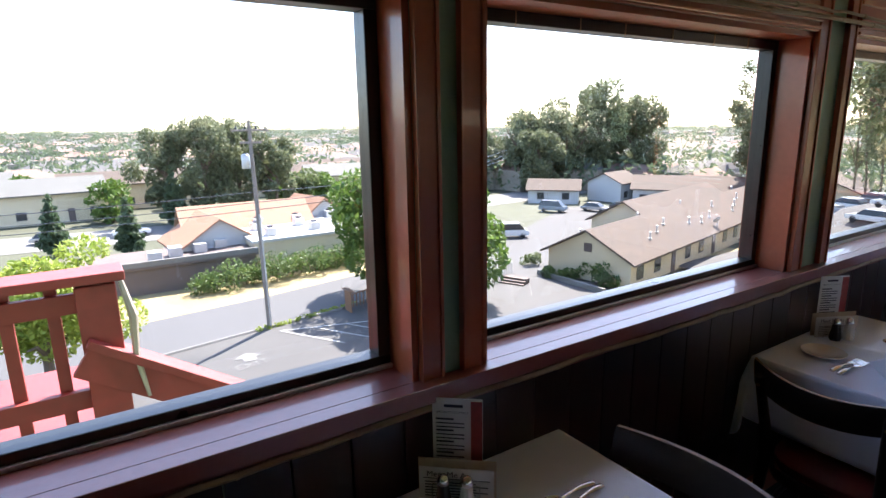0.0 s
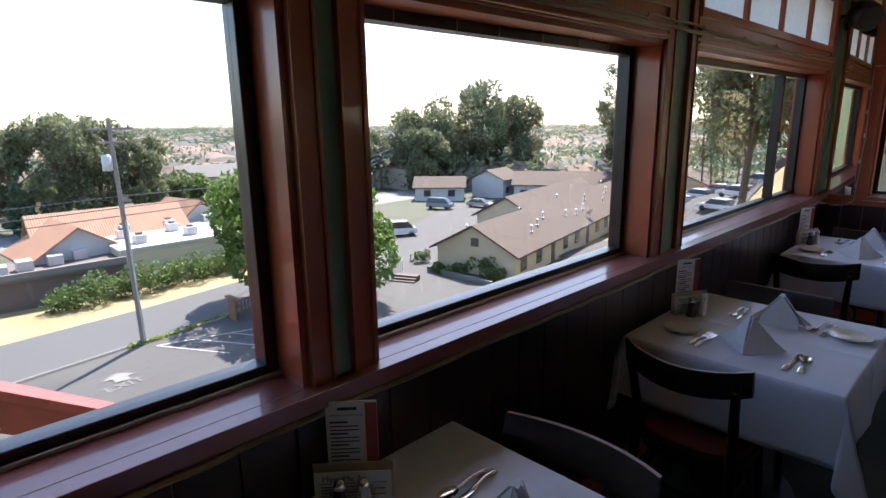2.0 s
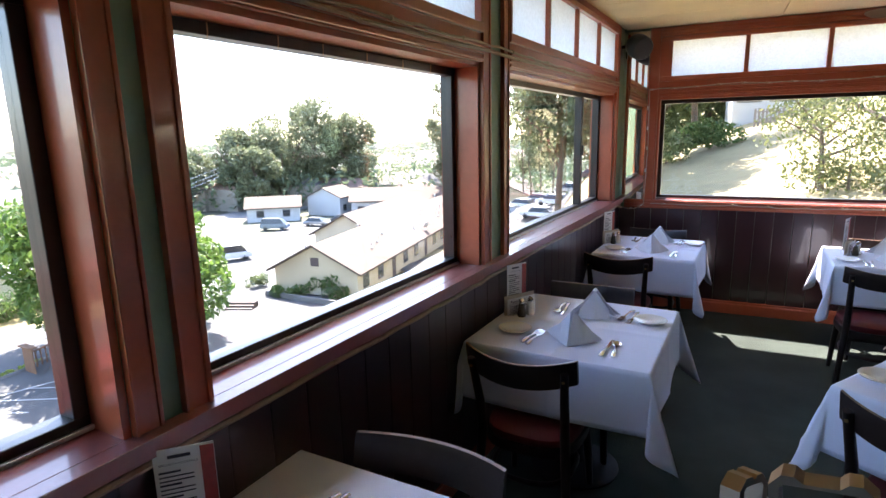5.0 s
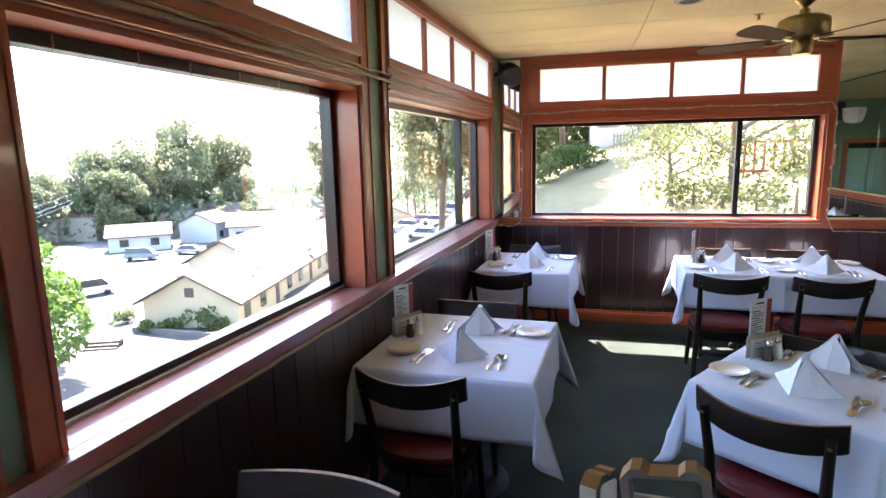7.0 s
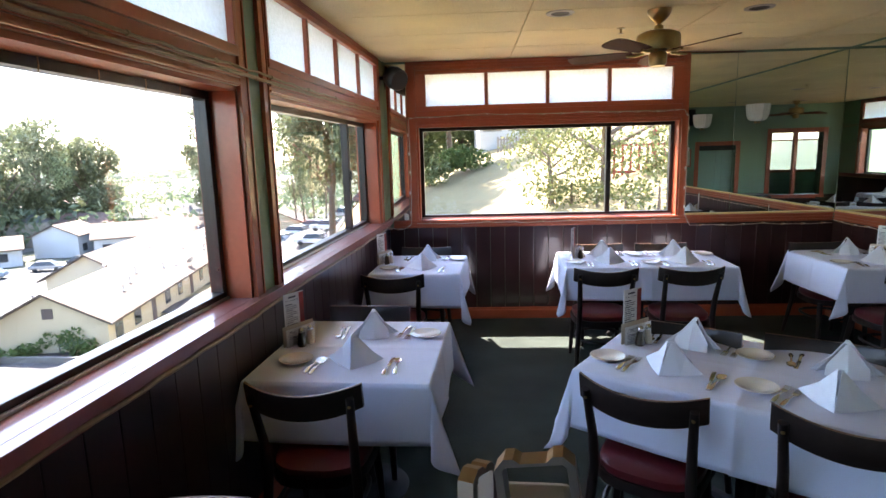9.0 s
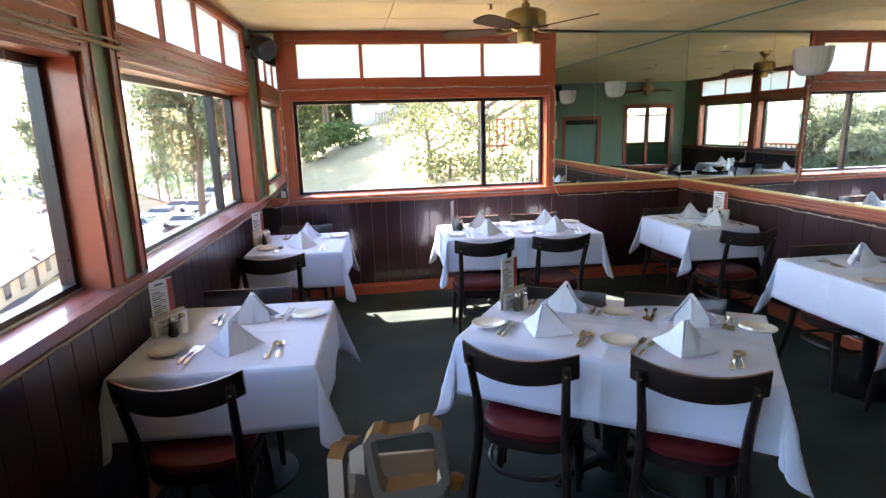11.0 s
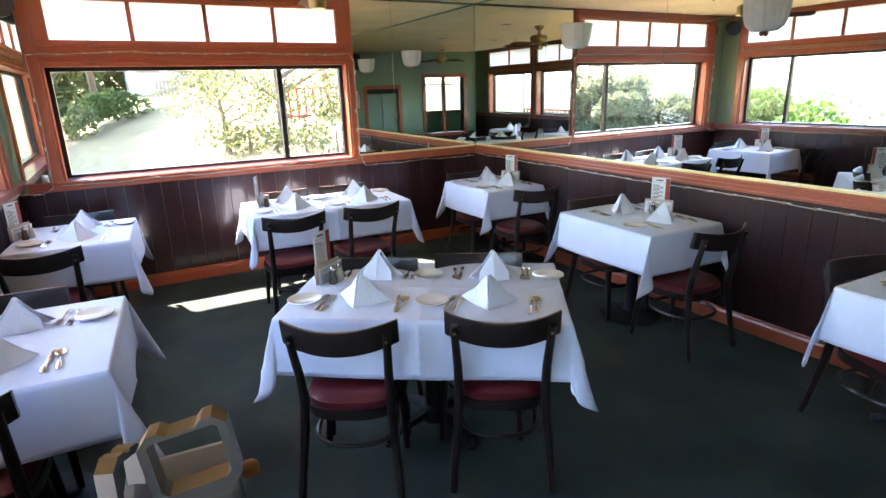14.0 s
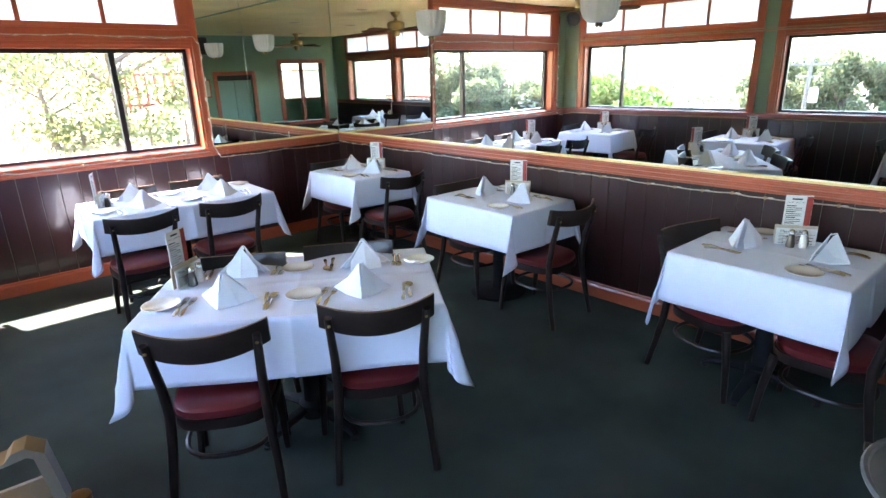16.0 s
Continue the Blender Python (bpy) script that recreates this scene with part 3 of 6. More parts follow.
def pedestal(x, y, w, d, yaw, round_base):
    t = thing("dining_table", pose(x, y, 0, 0, 0, yaw), "cloth-covered table on a black %s" % ("round pedestal" if round_base else "iron cross base"), "table", "dining tables")
    part("tabletop", B(-w / 2, -d / 2, 0.722, w / 2, d / 2, 0.752, bevel=0.006), M["chair"], t)
    part("top_plate", B(-0.2, -0.2, 0.70, 0.2, 0.2, 0.721), M["iron"], t)
    part("column", lathe(bmesh.new(), [(0.055, 0.03), (0.05, 0.06), (0.042, 0.1), (0.042, 0.66), (0.06, 0.7)], 20), M["iron"], t, smooth=True)
    if round_base:
        part("foot_disc", lathe(bmesh.new(), [(0.215, 0.0), (0.22, 0.012), (0.2, 0.022), (0.08, 0.036), (0.05, 0.045)], 32), M["iron"], t, smooth=True)
    else:
        part("hub", lathe(bmesh.new(), [(0.07, 0.05), (0.07, 0.11), (0.05, 0.125)], 16), M["iron"], t, smooth=True)
        for k in range(4):
            a = radians(45 + 90 * k) if w > 1.0 else radians(90 * k)
            ca, sa = math.cos(a), math.sin(a)
            f = part("foot", tube(bmesh.new(), [(ca * 0.05, sa * 0.05, 0.085), (ca * 0.16, sa * 0.16, 0.07), (ca * 0.27, sa * 0.27, 0.045), (ca * 0.30, sa * 0.30, 0.02)], [0.032, 0.03, 0.026, 0.02], 8, 0.8), M["iron"], t, smooth=True)
            part("glide", lathe(bmesh.new(), [(0.02, 0), (0.02, 0.014)], 10, (ca * 0.29, sa * 0.29, 0)), M["seal"], t)
    return t


def tablecloth(x, y, w, d, yaw, hang, seed, label):
    """Linen with a straight fall at the sides and long pointed corners."""
    rnd = random.Random(seed)
    ph = [rnd.uniform(0, 6.28) for _ in range(8)]
    nx, ny = 46, 46
    bm = bmesh.new()
    W, D, top = w / 2 + 0.006, d / 2 + 0.006, 0.758
    def place(u, v):
        ax, ay = abs(u) - W, abs(v) - D
        sx, sy = math.copysign(1, u), math.copysign(1, v)
        px, py = max(ax, 0), max(ay, 0)
        X, Y = min(abs(u), W), min(abs(v), D)
        if px == 0 and py == 0:
            z = top + 0.0008 * math.sin(9 * u + ph[0]) * math.sin(7 * v + ph[1]) + (0.0022 if abs(u) < 0.001 or abs(v) < 0.001 else 0)
            return (u, v, z)
        lo, hi = min(px, py), max(px, py)
        # long corners: the square of linen past both edges falls in a point
        fall = hi + 0.47 * lo
        wave = 0.011 * math.sin(7.5 * (u if py > px else v) + ph[2 + int(sx > 0) + 2 * int(sy > 0)]) * fall / hang
        out = 0.006 * min(1, fall / 0.03) + 0.016 * fall / hang + wave * 0.8
        out += 0.0025 if min(abs(u), abs(v)) < 0.001 else 0
        ox = out if px > 0 else 0
        oy = out if py > 0 else 0
        if lo > 0:
            share, q = 0.21 * lo, lo / hi
            ox, oy = out * 0.6 + (share * q if px >= py else share), out * 0.6 + (share * q if py >= px else share)
            curl = 0.05 * math.sin(4.2 * (px - py) / hang + ph[6] * 0.3) * lo / hang
            ox += curl
            oy -= curl
        r = 0.012
        z = top - max(0, fall - r * 0.4)
        return (sx * (X + ox), sy * (Y + oy), z)
    def knots(half, n):
        # rows packed where the linen turns over the edge
        inner = sorted([-half + 0.006 + (2 * half - 0.012) * i / (n - 1) for i in range(n)] + [-0.008, 0.008])
        vals = [-half - hang * (1 - i / 11) for i in range(11)] + [-half - 0.004] + inner
        return vals + [half + 0.004] + [half + hang * (i + 1) / 11 for i in range(11)]
    us, vs = knots(W, 15), knots(D, 15)
    grid = [[bm.verts.new(place(u, v)) for v in vs] for u in us]
    for i in range(len(us) - 1):
        for j in range(len(vs) - 1):
            a, b, c, e = grid[i][j], grid[i + 1][j], grid[i + 1][j + 1], grid[i][j + 1]
            mu, mv = us[i] + us[i + 1], vs[j] + vs[j + 1]
            if abs(mu) > 2 * W and abs(mv) > 2 * D:
                # corners fold along their diagonal
                for tri in (((a, b, c), (a, c, e)) if mu * mv > 0 else ((a, b, e), (b, c, e))):
                    bm.faces.new(tri)
            else:
                bm.faces.new((a, b, c, e))
    # pressed folds of the linen
    ob = single("tablecloth", bm, M["cloth"], label, "tablecloth", "white tablecloths", smooth=False)
    ob.data.polygons.foreach_set("use_smooth", [True] * len(ob.data.polygons))
    ob.matrix_basis = pose(x, y, 0, 0, 0, yaw)
    sm = ob.modifiers.new("thickness", 'SOLIDIFY')
    sm.thickness, sm.offset = 0.002, 1
    return ob


# ---- tableware ----
TOP = 0.7605


def plate_mesh():
    return mesh_of("bread_plate", lathe(bmesh.new(), [(0.0001, 0.004), (0.045, 0.004), (0.052, 0.008), (0.078, 0.014), (0.08, 0.016), (0.078, 0.018), (0.05, 0.011), (0.043, 0.007), (0.0001, 0.007)], 40), M["china"], True)


def napkin_mesh():
    """A stiff napkin folded into a standing peak with two spread wings."""
    bm = bmesh.new()
    peak_f, peak_b = (0.0, -0.008, 0.128), (0.0, 0.012, 0.124)
    front = (0.0, -0.085, 0.002)
    left, right = (-0.125, 0.03, 0.018), (0.125, 0.03, 0.010)
    back = (0.0, 0.075, 0.002)
    lb, rb = (-0.06, -0.03, 0.001), (0.06, -0.03, 0.001)
    def leaf(pts, t=0.0022):
        a = [Vector(p) for p in pts]
        nn = (a[1] - a[0]).cross(a[2] - a[0]).normalized() * t
        v0 = [bm.verts.new(p) for p in a]
        v1 = [bm.verts.new(p + nn) for p in a]
        k = len(a)
        bm.faces.new(v0)
        bm.faces.new(v1[::-1])
        for i in range(k):
            bm.faces.new((v0[i], v0[(i + 1) % k], v1[(i + 1) % k], v1[i]))
    leaf([front, (-0.006, -0.012, 0.126), (-0.055, 0.012, 0.066), left, lb])
    leaf([front, (0.006, -0.012, 0.126), (0.055, 0.012, 0.066), right, rb])
    leaf([(-0.010, -0.075, 0.002), (-0.012, -0.002, 0.120), (-0.06, 0.02, 0.06), (-0.105, 0.04, 0.012)])
    leaf([(0.010, -0.075, 0.002), (0.012, -0.002, 0.120), (0.06, 0.02, 0.06), (0.105, 0.04, 0.006)])
    leaf([peak_b, (-0.07, 0.045, 0.04), (-0.075, 0.06, 0.001), back])
    leaf([peak_b, (0.07, 0.045, 0.04), (0.075, 0.06, 0.001), back])
    leaf([(-0.006, -0.012, 0.126), (0.006, -0.012, 0.126), (0.012, 0.012, 0.118), (-0.012, 0.012, 0.118)])
    bmesh.ops.scale(bm, vec=(1.04, 1.04, 1.1), verts=bm.verts)
    return mesh_of("folded_napkin", bm, M["napkin"])


def handle(bm, y0, y1, w0, w1):
    pts = []
    for i in range(6):
        f = i / 5
        pts.append((0, y0 + (y1 - y0) * f, 0.004 + 0.006 * math.sin(f * 3.14)))
    tube(bm, pts, [w0, w0 * 1.15, w0, w1, w1, w1 * 1.1], 8, 0.5)


def fork_mesh():
    bm = bmesh.new()
    handle(bm, -0.095, 0.03, 0.0085, 0.004)
    box(bm, -0.012, 0.03, 0.004, 0.012, 0.058, 0.0065, bevel=0.001)
    for k in range(4):
        x = -0.0105 + 0.007 * k
        box(bm, x - 0.0016, 0.058, 0.0045, x + 0.0016, 0.1, 0.0065)
    return mesh_of("fork", bm, M["steel"], True)


def spoon_mesh():
    bm = bmesh.new()
    handle(bm, -0.09, 0.03, 0.0085, 0.004)
    rings = []
    for s, z in ((0.02, 0.003), (0.55, 0.0035), (0.9, 0.006), (1.0, 0.009)):
        rings.append([bm.verts.new((0.021 * s * math.cos(2 * math.pi * i / 20), 0.06 + 0.034 * s * math.sin(2 * math.pi * i / 20), z)) for i in range(20)])
    for a, b in zip(rings, rings[1:]):
        for i in range(20):
            bm.faces.new((a[i], a[(i + 1) % 20], b[(i + 1) % 20], b[i]))
    bm.faces.new(rings[0][::-1])
    return mesh_of("spoon", bm, M["steel"], True)


def knife_mesh():
    bm = bmesh.new()
    handle(bm, -0.1, 0.0, 0.009, 0.006)
    box(bm, -0.009, 0.0, 0.003, 0.008, 0.105, 0.0055, bevel=0.001)
    return mesh_of("knife", bm, M["steel"], True)


WARE = {"bread_plate": (plate_mesh(), "small white china bread plate on the tablecloth", "plate", "bread plates"),
        "folded_napkin": (napkin_mesh(), "white linen napkin folded into a standing peak", "napkin", "folded napkins"),
        "fork": (fork_mesh(), "stainless steel fork lying on the tablecloth", "fork", "forks"),
        "spoon": (spoon_mesh(), "stainless steel spoon lying on the tablecloth", "spoon", "spoons"),
        "table_knife": (knife_mesh(), "stainless steel knife lying on the tablecloth", "knife", "knives")}


def put(kind, m):
    me, label, cat, grp = WARE[kind]
    ob = tagged(new(kind, me), label, cat, grp)
    ob.matrix_basis = m
    return ob


def setting(base, x, y, yaw, seed, knife=True):
    """One cover; the guest sits at -y of it."""
    r = random.Random(seed)
    b = base @ pose(x, y, TOP, 0, 0, yaw)
    j = lambda s: r.uniform(-s, s)
    put("folded_napkin", b @ pose(j(0.012), 0.03 + j(0.012), 0.0, 0, 0, j(14)))
    put("bread_plate", b @ pose(-0.275 + j(0.01), 0.03 + j(0.015), 0.0, 0, 0, j(20)))
    put("fork", b @ pose(-0.185 + j(0.008), 0.0 + j(0.01), 0.0, 0, 0, -6 + j(6)))
    put("fork", b @ pose(-0.155 + j(0.006), -0.015 + j(0.01), 0.0, 0, 0, -9 + j(6)))
    put("spoon", b @ pose(0.195 + j(0.008), 0.0 + j(0.01), 0.0, 0, 0, j(8)))
    put("table_knife", b @ pose(0.165 + j(0.006), -0.005 + j(0.01), 0.0, 0, 0, j(6)))


def text_mesh(s, size, material, squash=1.0):
    cu = bpy.data.curves.new("words", 'FONT')
    cu.body, cu.size, cu.align_x = s, size, 'CENTER'
    ob = bpy.data.objects.new("words", cu)
    scene.collection.objects.link(ob)
    bpy.context.view_layer.update()
    me = bpy.data.meshes.new_from_object(ob.evaluated_get(bpy.context.evaluated_depsgraph_get()))
    bpy.data.objects.remove(ob)
    me.materials.clear()
    me.materials.append(material)
    return me


def condiment_set(m):
    """Menu card, place-mat leaflets in a wire rack, salt and pepper. Cards face -y."""
    rack = thing("menu_rack", m, "wire table rack with cocktail card and folded menus", "menu rack", "menu racks")
    card = part("cocktail_card", B(-0.064, 0.018, 0.03, 0.064, 0.021, 0.262), M["paper"], rack, "white cocktail card with red photograph")
    for i in range(15):
        z = 0.203 - 0.0105 * i
        part("print_line", B(-0.055, 0.0172, z, -0.055 + (0.072 if i % 3 else 0.045), 0.0179, z + (0.0032 if i % 3 else 0.0048)), M["ink"], card)
    part("photo", B(0.034, 0.0170, 0.05, 0.063, 0.0178, 0.257), M["redprint"], card)
    ob = new("heading", text_mesh("SPECIALTY COCKTAILS", 0.0078, M["ink"]))
    ob.parent = card
    ob.matrix_basis = pose(-0.013, 0.0168, 0.222, 90, 0, 0)
    part("script_line", B(-0.034, 0.0172, 0.238, 0.014, 0.0179, 0.246, bevel=0.0002), M["ink"], card)
    leaf = part("folded_menu", B(-0.1, -0.004, 0.003, 0.1, 0.0, 0.105, bevel=0.001), M["tanpaper"], rack, "tan folded menu")
    leaf2 = part("folded_menu", B(-0.095, -0.022, 0.002, 0.095, -0.019, 0.092, bevel=0.001), M["paper"], rack, "white leaflet with dark print")
    for i in range(6):
        part("print_line", B(-0.08, -0.0232, 0.01 + 0.008 * i, 0.08 - 0.03 * (i % 2), -0.0222, 0.0122 + 0.008 * i), M["ink"], leaf2)
    part("print_rule", B(-0.085, -0.0232, 0.0605, 0.085, -0.0222, 0.0618), M["ink"], leaf2)
    ob = new("heading", text_mesh("Meet Me At", 0.022, M["ink"]))
    ob.parent = leaf2
    ob.matrix_basis = pose(-0.022, -0.0235, 0.067, 90, 0, 0)
    for x in (-0.06, 0.06):
        part("wire", tube(bmesh.new(), [(x, -0.03, 0.05), (x, -0.03, 0.002), (x, 0.026, 0.002), (x, 0.026, 0.07)], 0.0016, 6), M["steel"], rack)
    part("wire", tube(bmesh.new(), [(-0.06, -0.03, 0.05), (0.06, -0.03, 0.05)], 0.0016, 6), M["steel"], rack)
    prof = [(0.021, 0.0), (0.023, 0.01), (0.02, 0.03), (0.0155, 0.055), (0.0145, 0.072)]
    cap = [(0.0155, 0.072), (0.016, 0.08), (0.013, 0.09), (0.006, 0.096), (0.0002, 0.097)]
    for x, k in ((-0.028, "pepper"), (0.03, "salt")):
        sh = thing(k + "_shaker", m @ pose(x, -0.055, 0), "tapered glass %s shaker with a chrome cap" % k, "shaker", k + " shakers")
        part("body", lathe(bmesh.new(), prof, 10), M[k], sh)
        part("cap", lathe(bmesh.new(), cap, 14), M["steel"], sh, "chrome cap", True)


# (centre x, y, width, depth, turn, round base, seats, rack place)
TABLES = [
    ("window", 0.436, 0.702, 0.82, 0.87, 1, False),
    ("window", 0.458, 2.605, 0.80, 0.855, 0, True),
    ("window", 0.457, 4.711, 0.72, 0.82, 0, True),
    ("four", 2.225, 2.381, 1.265, 0.785, -31, False),
    ("four", 2.34, 4.905, 1.32, 0.72, 1, False),
    ("mirror", 4.06, 4.89, 0.62, 0.81, 3, True),
    ("mirror", 4.144, 2.985, 0.65, 0.875, 2, True),
    ("mirror", 4.23, 1.043, 0.68, 0.80, 2, False),
]
for n, (kind, x, y, w, d, yaw, rb) in enumerate(TABLES):
    pedestal(x, y, w - 0.02, d - 0.02, yaw, rb)
    lab = {"window": "white linen tablecloth on the table at the windows", "four": "white linen tablecloth on a table laid for four", "mirror": "white linen tablecloth on the table under the mirrors"}[kind]
    tablecloth(x, y, w, d, yaw, 0.27, n + 3, lab)
    base = pose(x, y, 0, 0, 0, yaw)
    if kind == "four":
        for k, (u, v, t) in enumerate(((-0.29, -0.22, 0), (0.31, -0.22, 0), (-0.29, 0.2, 180), (0.31, 0.2, 180))):
            setting(base, u, v, t, 10 * n + k)
        condiment_set(base @ pose(-0.54, 0.1, TOP, 0, 0, 70))
    elif kind == "window":
        setting(base, 0.03, -0.24, 0, 10 * n)
        setting(base, 0.03, 0.22, 180, 10 * n + 1)
        condiment_set(base @ pose(-0.335, 0.06 if n else 0.0, TOP, 0, 0, 62 if n else 48))
    else:
        setting(base, 0.04, -0.24, 0, 10 * n)
        setting(base, 0.04, 0.22, 180, 10 * n + 1)
        condiment_set(base @ pose(0.22, 0.0, TOP, 0, 0, -60))

CHAIRS = [(0.421, 1.26, -178), (0.391, 1.941, 1), (0.396, 3.15, -179), (0.356, 3.916, 3), (0.443, 5.217, -179),
          (1.653, 1.99, -28), (2.261, 1.747, -28), (2.1, 2.805, 151), (2.617, 2.595, 152),
          (1.928, 4.124, 1), (2.547, 4.148, 3), (2.032, 5.325, -179), (2.606, 5.34, -177),
          (4.035, 4.026, 2), (3.951, 5.334, -177), (4.136, 2.22, 3), (4.115, 3.479, 179), (4.205, 1.546, 169), (4.083, 0.41, 3)]
for x, y, yaw in CHAIRS:
    set_chair(x, y, yaw)

# ---- outside: the town below the hill ----
INDOORS = set(bpy.data.objects)
M.update(
    dry=mat("dry_grass", (0.30, 0.24, 0.12), 0.95, vary=0.35, scale=0.25, bump=0.6, bump_scale=3.0),
    town=mat("town_ground", (0.065, 0.07, 0.042), 0.95, vary=0.45, scale=0.03, bump=0.5, bump_scale=0.4),
    asphalt=mat("asphalt", (0.075, 0.076, 0.08), 0.9, vary=0.18, scale=0.12, bump=0.3, bump_scale=8),
    lot=mat("worn_asphalt", (0.068, 0.067, 0.066), 0.9, vary=0.25, scale=0.2, bump=0.3, bump_scale=6),
    concrete=mat("concrete", (0.17, 0.166, 0.158), 0.85, vary=0.12, scale=0.5, bump=0.2, bump_scale=10),
    paintline=mat("road_paint", (0.4, 0.4, 0.39), 0.7, vary=0.25, scale=3),
    fadedpaint=mat("faded_road_paint", (0.17, 0.17, 0.168), 0.8, vary=0.5, scale=5),
    redwood=mat("red_deck_paint", (0.30, 0.045, 0.04), 0.5, vary=0.25, scale=5, bump=0.2, bump_scale=30),
    stucco=mat("cream_stucco", (0.62, 0.52, 0.36), 0.9, vary=0.1, scale=0.6, bump=0.2, bump_scale=12),
    whitewall=mat("white_siding", (0.48, 0.49, 0.49), 0.8, vary=0.08, scale=0.8),
    shingle=mat("brown_shingle", (0.092, 0.068, 0.053), 0.95, vary=0.28, scale=0.8, bump=0.5, bump_scale=9),
    flatroof=mat("white_roof_membrane", (0.5, 0.5, 0.48), 0.85, vary=0.12, scale=0.4),
    brownroof=mat("brown_flat_roof", (0.13, 0.10, 0.09), 0.9, vary=0.2, scale=0.5),
    tile=mat("terracotta_tile", (0.34, 0.185, 0.115), 0.8, vary=0.2, scale=0.8, rand=0.15),
    bark=mat("tree_bark", (0.13, 0.095, 0.07), 0.9, vary=0.3, scale=3, bump=0.5, bump_scale=9, stretch=(1, 1, 0.25)),
    polewood=mat("weathered_pole", (0.22, 0.19, 0.17), 0.85, vary=0.25, scale=3, stretch=(3, 3, 0.3)),
    darkglass=mat("dark_window", (0.03, 0.035, 0.04), 0.1),
    carwhite=mat("white_car_paint", (0.7, 0.7, 0.7), 0.25, coat=0.6),
    carsilver=mat("silver_car_paint", (0.42, 0.43, 0.44), 0.25, metal=0.6, coat=0.5),
    carblue=mat("pale_blue_car_paint", (0.22, 0.28, 0.36), 0.25, metal=0.5, coat=0.5),
    cardark=mat("dark_car_paint", (0.03, 0.03, 0.035), 0.25, coat=0.5),
    brownwood=mat("brown_fence_wood", (0.22, 0.11, 0.06), 0.8, vary=0.3, scale=3),
    greyroof=mat("grey_shingle", (0.12, 0.12, 0.112), 0.9, vary=0.2, scale=0.5),
    farwall=mat("far_stucco", (0.28, 0.25, 0.20), 0.9),
    fartile=mat("far_tile", (0.21, 0.135, 0.105), 0.9, vary=0.3, scale=0.02),
    fargrey=mat("far_roof", (0.10, 0.095, 0.09), 0.9, vary=0.3, scale=0.02),
    hvac=mat("galvanised_steel", (0.5, 0.5, 0.5), 0.5, metal=0.4, vary=0.15),
)
L_ROUND = leaf_mat("bright_leaves", (0.055, 0.115, 0.018), (0.14, 0.22, 0.045))
L_EUC = leaf_mat("eucalyptus_leaves", (0.075, 0.095, 0.045), (0.20, 0.22, 0.12))
L_PINE = leaf_mat("conifer_needles", (0.05, 0.09, 0.045), (0.12, 0.17, 0.085))
L_BUSH = leaf_mat("shrub_leaves", (0.06, 0.12, 0.03), (0.16, 0.22, 0.07))
L_LIME = leaf_mat("lime_leaves", (0.20, 0.28, 0.04), (0.36, 0.42, 0.08))
L_DRY = leaf_mat("dry_oak_leaves", (0.065, 0.085, 0.025), (0.17, 0.18, 0.07))
# greyed a little against the near leaves to put distance haze into the colour
L_HAZED = leaf_mat("hazed_far_leaves", (0.07, 0.105, 0.055), (0.15, 0.19, 0.11))
L_OAK = leaf_mat("oak_leaves", (0.08, 0.115, 0.045), (0.21, 0.25, 0.11))
G = -12.0


def smooth(a, b, x):
    t = min(1, max(0, (x - a) / (b - a)))
    return t * t * (3 - 2 * t)


def land(x, y):
    """Height of the ground: flat town, a rise by the car park, the hill behind the house."""
    z = G + 4.8 * smooth(50, 72, y) * smooth(-33, -27, x) * (1 - smooth(150, 260, y))
    hill = -2.4 + 0.15 * (y - 7) + 0.27 * (x - 1)
    hill = min(hill, 9 + 0.02 * y)
    if y < 7:
        hill = -3.2 + 0.27 * (x - 1) * smooth(-30, 7, y) - 0.05 * (7 - y)
        hill = min(hill, -1.5)
    w = smooth(-17, -3, x + 0.12 * max(0, y - 8)) * (1 - smooth(70, 120, y)) * smooth(-60, -20, y)
    far = math.hypot(x, y)
    ridge = 14 * smooth(900, 2400, far) + 10 * smooth(700, 2200, far) * math.sin(math.atan2(y, x) * 5 + 1.0) * 0.5
    return z * (1 - w) + max(z, hill) * w + max(0, ridge) * 0.55


def ground_sheet():
    k = 110
    line = [math.sinh(-5.3 + 10.6 * i / k) * 30 for i in range(k + 1)]
    vs = [(x - 20, y + 30, land(x - 20, y + 30) - 0.02) for y in line for x in line]
    fs = [(j * (k + 1) + i, j * (k + 1) + i + 1, (j + 1) * (k + 1) + i + 1, (j + 1) * (k + 1) + i) for j in range(k) for i in range(k)]
    me = bpy.data.meshes.new("ground")
    me.from_pydata(vs, [], fs)
    me.materials.append(M["town"])
    me.materials.append(M["dry"])
    slope = lambda q: q[1] > 4 and q[2] > -9 and abs(q[0]) < 90 and q[1] < 140 or (-56 < q[0] < -34 and -60 < q[1] < 60)
    me.polygons.foreach_set("material_index", [1 if slope(vs[f[0]]) else 0 for f in fs])
    me.polygons.foreach_set("use_smooth", [True] * len(fs))
    return tagged(new("ground", me), "dry grass ground of the hillside and the town", "ground", kind="structure")


ground_sheet()


def strip(name, left, right, material, label, lift=0.03, category="road"):
    bm = bmesh.new()
    a = [bm.verts.new((x, y, land(x, y) + lift)) for x, y in left]
    b = [bm.verts.new((x, y, land(x, y) + lift)) for x, y in right]
    for i in range(len(a) - 1):
        bm.faces.new((a[i], a[i + 1], b[i + 1], b[i]))
    return single(name, bm, material, label, category, kind="structure")


